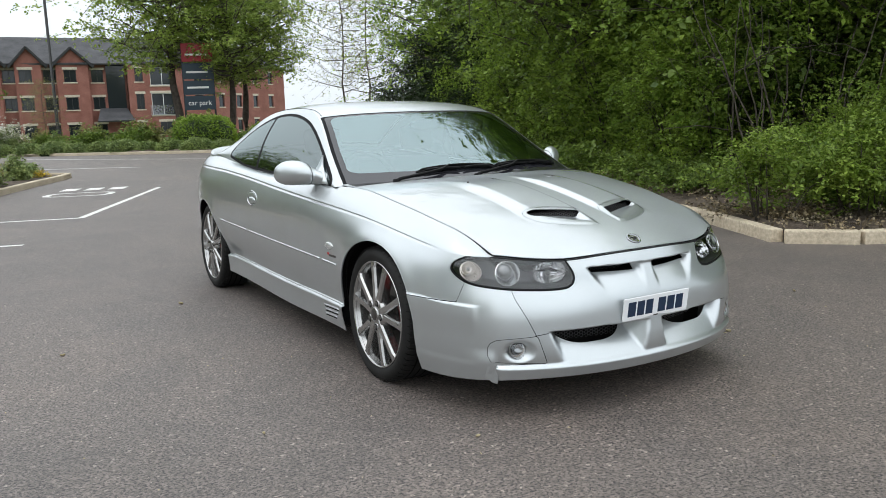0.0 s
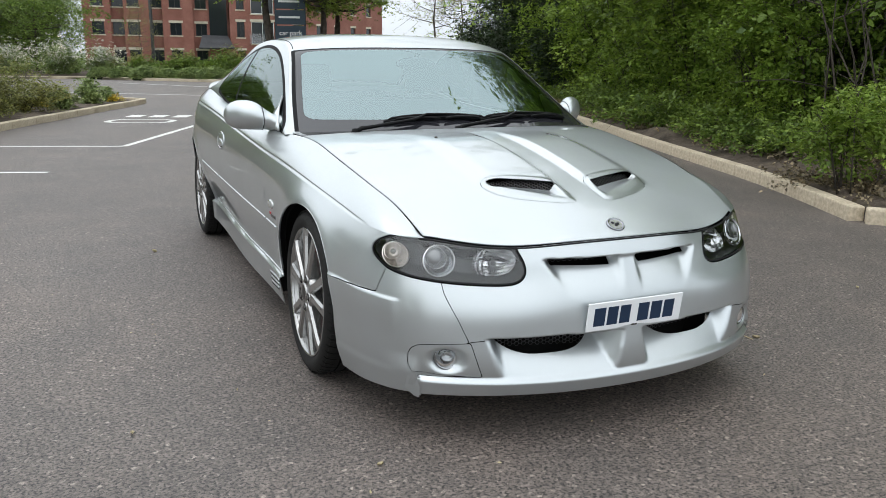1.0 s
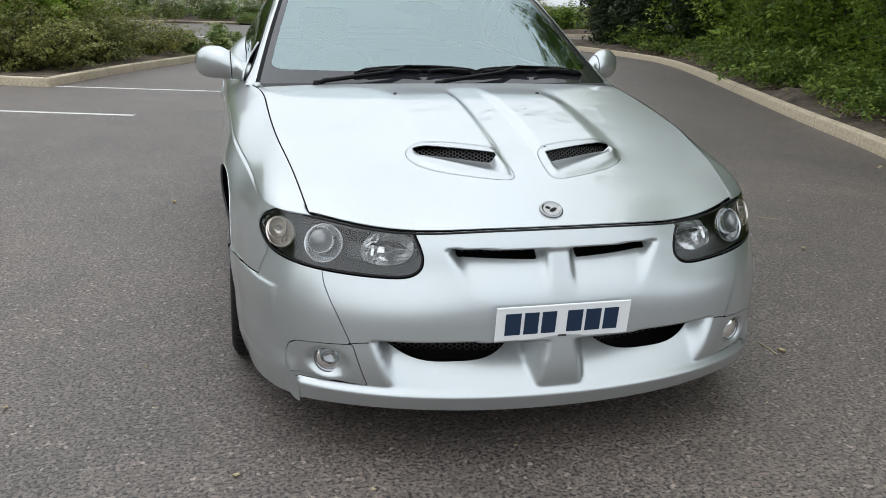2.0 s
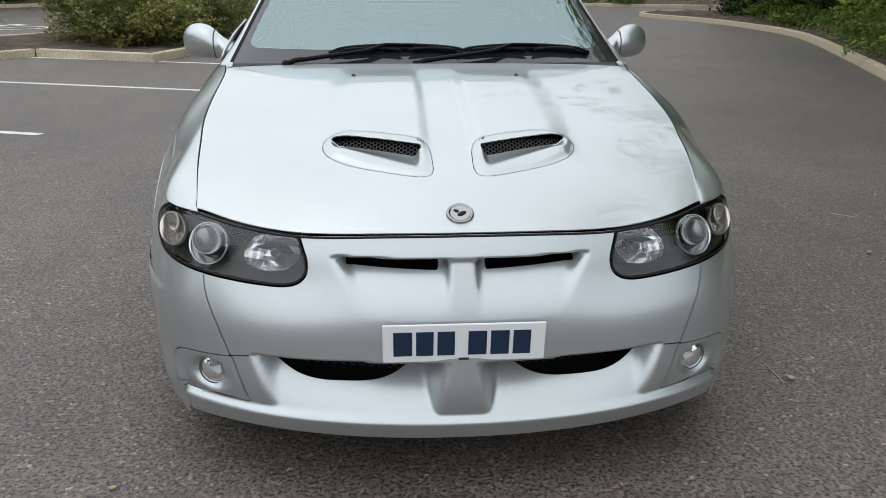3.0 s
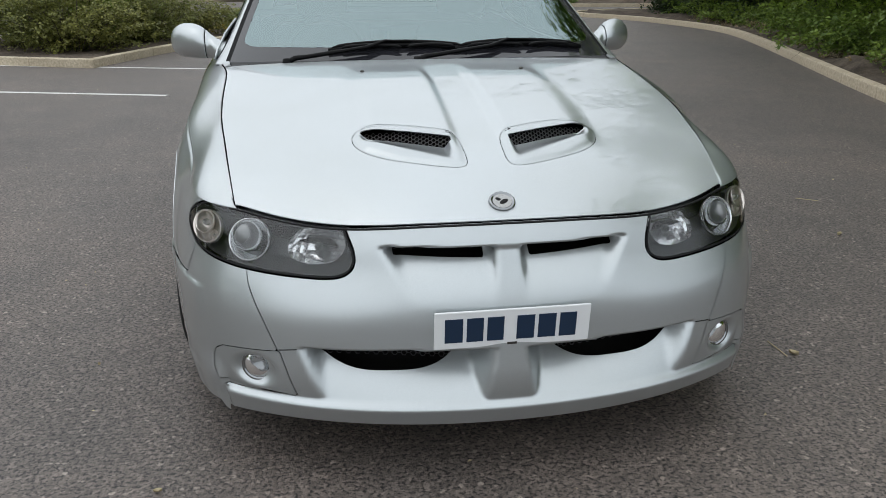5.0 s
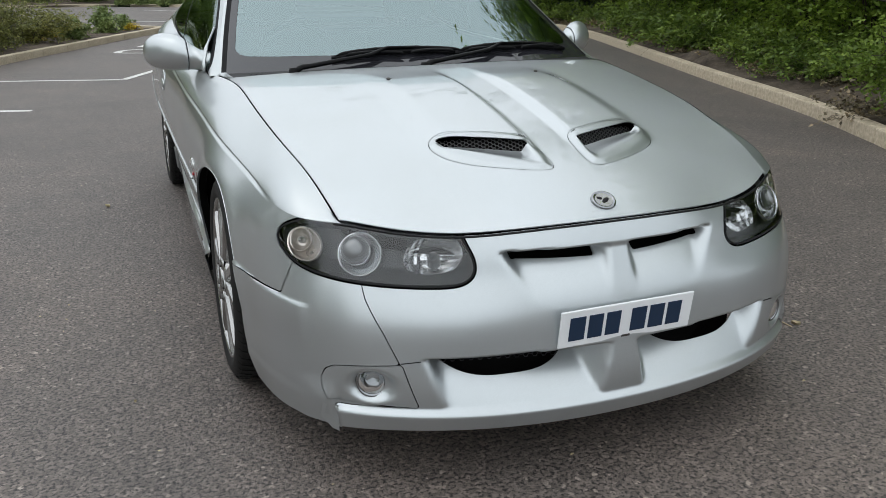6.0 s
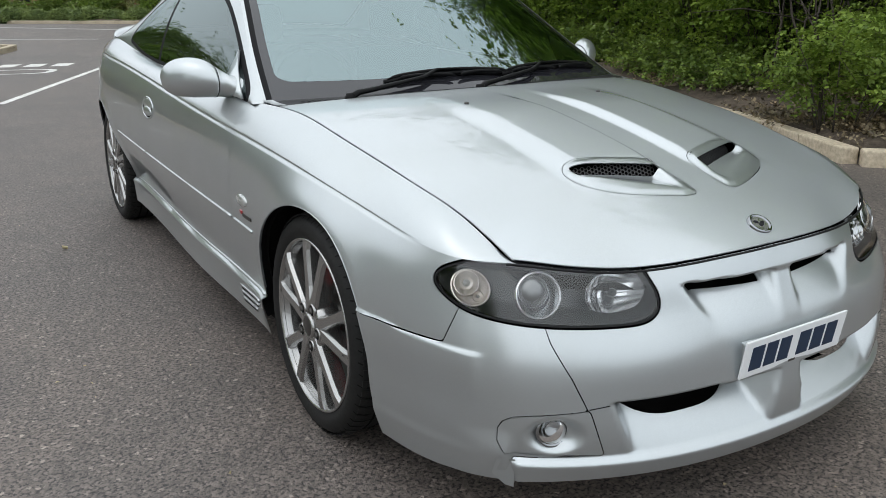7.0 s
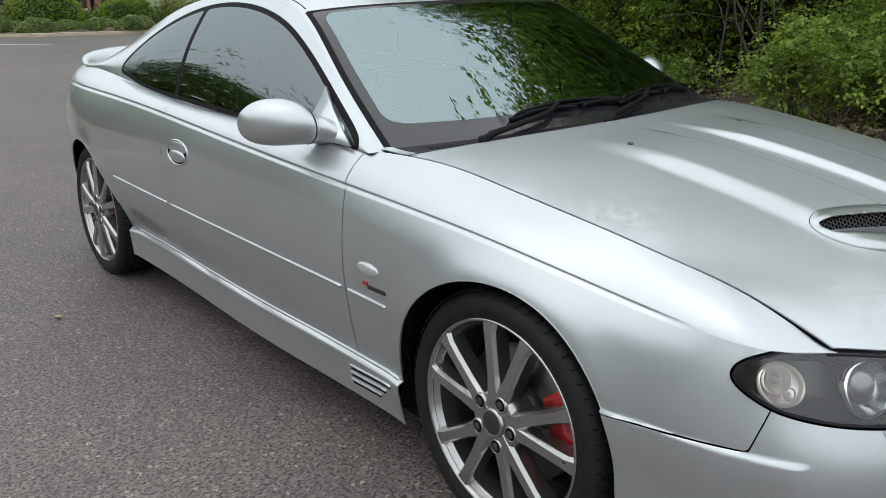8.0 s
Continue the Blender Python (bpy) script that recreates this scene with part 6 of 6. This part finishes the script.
olive_hedge = shrub("verge_shrub", 84, 1.1, 2.0, 28, 13, 0.11, LEAF_OLIVE, "olive-green shrub on the far verge")
path = smooth_path([(1.5, 42.0), (5.5, 38.6), (11, 34.6), (18, 33)], 2.8)
planted(olive_hedge, [(x, y, 67 * k, 0.85 + 0.15 * (k % 4)) for k, (x, y) in enumerate(path)], "verge shrubs")
blossom = shrub("blossom_shrub", 89, 1.45, 1.7, 24, 26, 0.07, LEAF_SAGE, "white flowering shrub on the far verge")
rng = np.random.default_rng(90)
petals = rng.normal(0, 1, (340, 3)) * np.array([0.46, 0.46, 0.30]) + np.array([0, 0, 1.0])
part("blossom", crown_mesh(rng, petals, 7, (0.05, 0.05, 0.04), 0.065, BLOSSOM), BLOSSOM, blossom, "white blossom clusters")
planted(blossom, [(-4.3, 41.6, 0, 1.0), (-2.2, 41.6, 90, 1.1), (-0.2, 40.9, 10, 0.95), (-6.8, 42.4, 200, 0.8)], "white flowering shrubs")
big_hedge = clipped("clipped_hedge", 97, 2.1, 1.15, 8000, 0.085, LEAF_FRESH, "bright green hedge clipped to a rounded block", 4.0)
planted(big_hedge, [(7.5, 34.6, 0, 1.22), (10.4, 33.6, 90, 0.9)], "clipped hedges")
far_tree = tree("far_tree", 101, 9.0, 0.2, 0.15, 4.2, 32, 60, 0.19, LEAF, "broad green tree far behind the road")
planted(far_tree, [(-4.8, 60, 15, 0.85), (-3.4, 50, 80, 0.55), (-9, 52, 40, 0.8), (-6.5, 72, 40, 1.0), (-16, 36, 40, 1.05), (-20, 28, 70, 1.0), (-15.5, 29.5, 10, 0.75), (-8, 62, 0, 1.1), (-14, 60, 90, 1.2), (-21, 58, 30, 1.1), (-28, 52, 0, 1.1), (-34, 44, 0, 1.1), (-36, 30, 0, 1.0), (-34, 16, 0, 1.0), (-24, 34, 60, 0.8), (-30, 24, 0, 0.9)] + [(29, 40, 0, 1.0), (28, 34, 0, 1.1), (-30, 0, 0, 1.2), (-27, 7, 50, 1.2), (-26, -12, 0, 1.1)], "far trees")


# ---- far building, lamp post and sign ----
building = thing("brick_building", "red brick three-storey building with grey gabled roof", "building", at=(-0.7, 88.5, -0.5), turn=-3)


def wall_with_holes(x0, x1, z0, z1, holes):
    """The face of a wall in the xz plane, with openings left out; it gets its thickness as a part."""
    xs = sorted({x0, x1, *[v for h in holes for v in h[:2]]})
    zs = sorted({z0, z1, *[v for h in holes for v in h[2:]]})
    faces = []
    for i in range(len(xs) - 1):
        for j in range(len(zs) - 1):
            x, z = (xs[i] + xs[i + 1]) / 2, (zs[j] + zs[j + 1]) / 2
            if not any(h[0] < x < h[1] and h[2] < z < h[3] for h in holes):
                n = len(zs)
                faces.append((i * n + j, (i + 1) * n + j, (i + 1) * n + j + 1, i * n + j + 1))
    return [(x, 0.0, z) for x in xs for z in zs], faces


STOREY = 2.75


def window_unit(parent, x, z, w, h, y=0.0):
    frame_bars = [box(x, x + w, y + 0.1, y + 0.16, z, z + 0.07), box(x, x + w, y + 0.1, y + 0.16, z + h - 0.07, z + h), box(x, x + 0.07, y + 0.1, y + 0.16, z, z + h), box(x + w - 0.07, x + w, y + 0.1, y + 0.16, z, z + h), box(x + w / 2 - 0.03, x + w / 2 + 0.03, y + 0.1, y + 0.16, z, z + h)]
    win = part("window", join(*frame_bars), WHITE if w > 1.6 else POLE, parent, smooth=False)
    part("pane", box(x, x + w, y + 0.15, y + 0.155, z, z + h), DARK_PANE, win, smooth=False)
    part("window_sill", box(x - 0.1, x + w + 0.1, y - 0.08, y + 0.1, z - 0.12, z), STONE, win, smooth=False)
    part("lintel", box(x - 0.12, x + w + 0.12, y - 0.02, y + 0.05, z + h, z + h + 0.24), STONE, win, smooth=False)


def bay_wall(x0, x1, y, windows, top, gable=False):
    holes = [(wx, wx + ww, wz, wz + wh) for wx, wz, ww, wh in windows]
    part("wall", moved(wall_with_holes(x0, x1, 0, top, holes), pose(0, y, 0)), BRICK, building, smooth=False, thick=0.3)
    for wx, wz, ww, wh in windows:
        window_unit(building, wx, wz, ww, wh, y)
    if gable:
        mid, peak = (x0 + x1) / 2, top + 1.45
        part("gable", ([(x0, y, top), (x1, y, top), (mid, y, peak), (x0, y + 0.3, top), (x1, y + 0.3, top), (mid, y + 0.3, peak)], [(0, 1, 2), (5, 4, 3), (0, 2, 5, 3), (2, 1, 4, 5)]), BRICK, building, smooth=False)
        roof = [(x0 - 0.55, y - 0.35, top - 0.35), (mid, y - 0.35, peak + 0.12), (x1 + 0.55, y - 0.35, top - 0.35), (x0 - 0.55, y + 7, top - 0.35), (mid, y + 7, peak + 0.12), (x1 + 0.55, y + 7, top - 0.35)]
        part("gable_roof", (roof, [(0, 1, 4, 3), (1, 2, 5, 4)]), SLATE, building, smooth=False, thick=0.16)
        part("bargeboard", join(sweep([roof[0], roof[1]], 0.14, 4), sweep([roof[1], roof[2]], 0.14, 4)), POLE, building, smooth=False)


ROWS_Z = [0.75 + STOREY * k for k in range(3)]
EAVES = 8.1
for x0, x1, gable, wins in ((0.46, 3.05, True, [1.25]), (3.05, 4.3, False, [3.2]), (4.3, 6.7, True, [4.65]), (6.7, 8.0, False, [6.85]), (8.0, 11.0, True, [8.70]), (11.0, 14.7, False, [11.3])):
    bay_wall(x0, x1, 0.0 if gable else 0.7, [(wx, z, 1.15, 1.25) for wx in wins for z in ROWS_Z], EAVES, gable)
part("stair_glazing", box(12.7, 14.5, 0.55, 0.62, 2.8, 8.0), DARK_PANE, building, "tall dark stair window", smooth=False)
part("porch_roof", ([(11.3, -2.0, 2.3), (14.9, -2.0, 2.3), (14.5, 0.6, 3.6), (11.9, 0.6, 3.6)], [(0, 1, 2, 3)]), SLATE, building, "grey slate porch roof", smooth=False, thick=0.15)
bay_wall(14.7, 23.0, -0.3, [(15.4, ROWS_Z[1] - 0.1, 0.8, 1.6), (16.9, ROWS_Z[1] - 0.75, 2.4, 2.3), (15.4, ROWS_Z[2], 0.8, 1.4), (16.9, ROWS_Z[2] - 0.4, 2.4, 1.9), (15.4, ROWS_Z[0], 0.8, 1.3), (17.6, ROWS_Z[0], 1.4, 1.3), (21.4, ROWS_Z[1], 0.9, 1.3), (21.4, ROWS_Z[2], 0.9, 1.3)], EAVES)
part("balcony_rail", box(16.7, 19.5, -0.45, -0.40, ROWS_Z[1] - 0.75, ROWS_Z[1] + 0.3), LENS, building, "glass balcony rail", smooth=False)
WING_AT = pose(23.0, -0.3, 0, 0, 0, 42)
part("side_wing", moved(wall_with_holes(0, 15.5, 0, EAVES, [(1.6 + 3.4 * k, 2.6 + 3.4 * k, z, z + 1.3) for k in range(4) for z in ROWS_Z]), WING_AT), BRICK, building, smooth=False, thick=0.3)
for k in range(4):
    for z in ROWS_Z:
        win = part("window", moved(box(1.6 + 3.4 * k, 2.6 + 3.4 * k, 0.14, 0.16, z, z + 1.3), WING_AT), DARK_PANE, building, smooth=False)
        part("lintel", moved(box(1.5 + 3.4 * k, 2.7 + 3.4 * k, -0.02, 0.05, z + 1.3, z + 1.52), WING_AT), STONE, win, smooth=False)
        part("window_sill", moved(box(1.5 + 3.4 * k, 2.7 + 3.4 * k, -0.06, 0.1, z - 0.12, z), WING_AT), STONE, win, smooth=False)
part("main_roof", ([(0.2, 0.2, EAVES), (23.2, -0.8, EAVES), (23.2, 6, 11.2), (3.2, 6, 11.2), (0.2, 12, EAVES), (24, 12, EAVES), (34.8, 9.8, EAVES), (31.5, 13.5, 10.6)], [(0, 1, 2, 3), (0, 3, 4), (3, 2, 5, 4), (1, 6, 7, 2)]), SLATE, building, "grey slate hipped roof", smooth=False, thick=0.15)
part("back_wall", box(0.46, 24.0, 11.7, 12, 0, EAVES), BRICK, building, smooth=False)

lamp_post = thing("street_lamp", "tall black street lamp post on the verge", "lamp post", at=(2.45, 44.6, 0))
part("pole", lathe([(0.11, 0), (0.11, 1.2), (0.085, 1.25), (0.065, 9.5), (0.0001, 9.5)], 14), POLE, lamp_post)
part("lantern", box(-0.15, 0.15, -0.9, 0.1, 9.45, 9.6, 0.04), POLE, lamp_post)

sign = thing("car_park_sign", "tall dark blue and red car park sign on posts", "sign", at=(9.1, 41.0, 0), turn=-14)
for k, (z0, z1, mat, name) in enumerate(((4.45, 5.4, SIGN_RED, "red_panel"), (3.55, 4.38, SIGN_BLUE, "blue_panel"), (2.75, 3.48, SIGN_BLUE, "blue_panel"), (1.95, 2.68, SIGN_BLUE, "blue_panel"))):
    board = part(name, box(-0.78, 0.78, -0.05, 0.05, z0, z1, 0.01), mat, sign, smooth=False)
    if k == 3:
        text = bpy.data.curves.new("text", "FONT")
        text.body, text.size, text.align_x, text.align_y, text.extrude = "car park", 0.36, "CENTER", "CENTER", 0.004
        drawn = bpy.data.objects.new("lettering", text)
        letters = part("lettering", bpy.data.meshes.new_from_object(drawn), WHITE, board, "white lettering")
        letters.data.materials.append(WHITE)
        bpy.data.objects.remove(drawn)
        letters.matrix_local = pose(0, -0.058, 2.31, 90)
    else:
        part("text_bar", box(-0.6, 0.5, -0.06, -0.052, z0 + 0.32, z0 + 0.42), WHITE, board, smooth=False)
for sx in (-0.76, 0.76):
    part("post", box(sx - 0.05, sx + 0.05, 0.055, 0.13, 0, 5.4), POLE, sign, smooth=False)


# ---- small things on the asphalt ----
def fallen_leaf(size, curl):
    rows = [(size * (u - 0.5), size * 0.36 * v * math.sin(math.pi * min(1, max(0.04, u))) , curl * size * (v * v + (u - 0.4) ** 2) + 0.002) for u in np.linspace(0, 1, 7) for v in (-1, 0, 1)]
    return mesh_of(rows, grid_faces(7, 3), DRY)


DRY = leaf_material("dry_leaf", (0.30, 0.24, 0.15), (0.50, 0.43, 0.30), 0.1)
leaf_shape = fallen_leaf(0.035, 0.35)
for k, (x, y) in enumerate(((-0.864, -0.87), (2.25, 0.0), (1.1, -0.42), (2.05, 0.75), (-1.55, -0.35), (-2.1, 1.4), (1.75, -1.2), (-1.25, 2.3))):
    ob = part("fallen_leaf", leaf_shape, DRY)
    tagged(ob, "small dry leaf on the asphalt", "leaf", "fallen leaves")
    ob.matrix_world = pose(x, y, 0.0, 0, 0, 70 * k) @ Matrix.Diagonal((0.6 + 0.15 * (k % 4),) * 3 + (1,))
rng = np.random.default_rng(121)
spots = np.stack([rng.uniform(-6, 5, 500), rng.uniform(-3, 9, 500), np.full(500, 0.003)], -1)
grit = part("grit", crown_mesh(rng, spots, 1, (0.01, 0.01, 0.0005), 0.012, DRY, 0.0), DRY)
tagged(grit, "pale grit and leaf crumbs on the asphalt", "grit", kind="stuff")
for p, q in (((1.067, -0.314), (1.069, -0.434)), ((2.225, 1.413), (2.316, 1.335))):
    stalk = part("straw", sweep([(p[0] + (q[0] - p[0]) * w, p[1] + (q[1] - p[1]) * w + 0.004 * math.sin(3 * w), 0.004) for w in (0, 0.25, 0.5, 0.75, 1)], 0.002, 5), DRY)
    tagged(stalk, "thin pale straw lying on the asphalt", "straw", "straws")
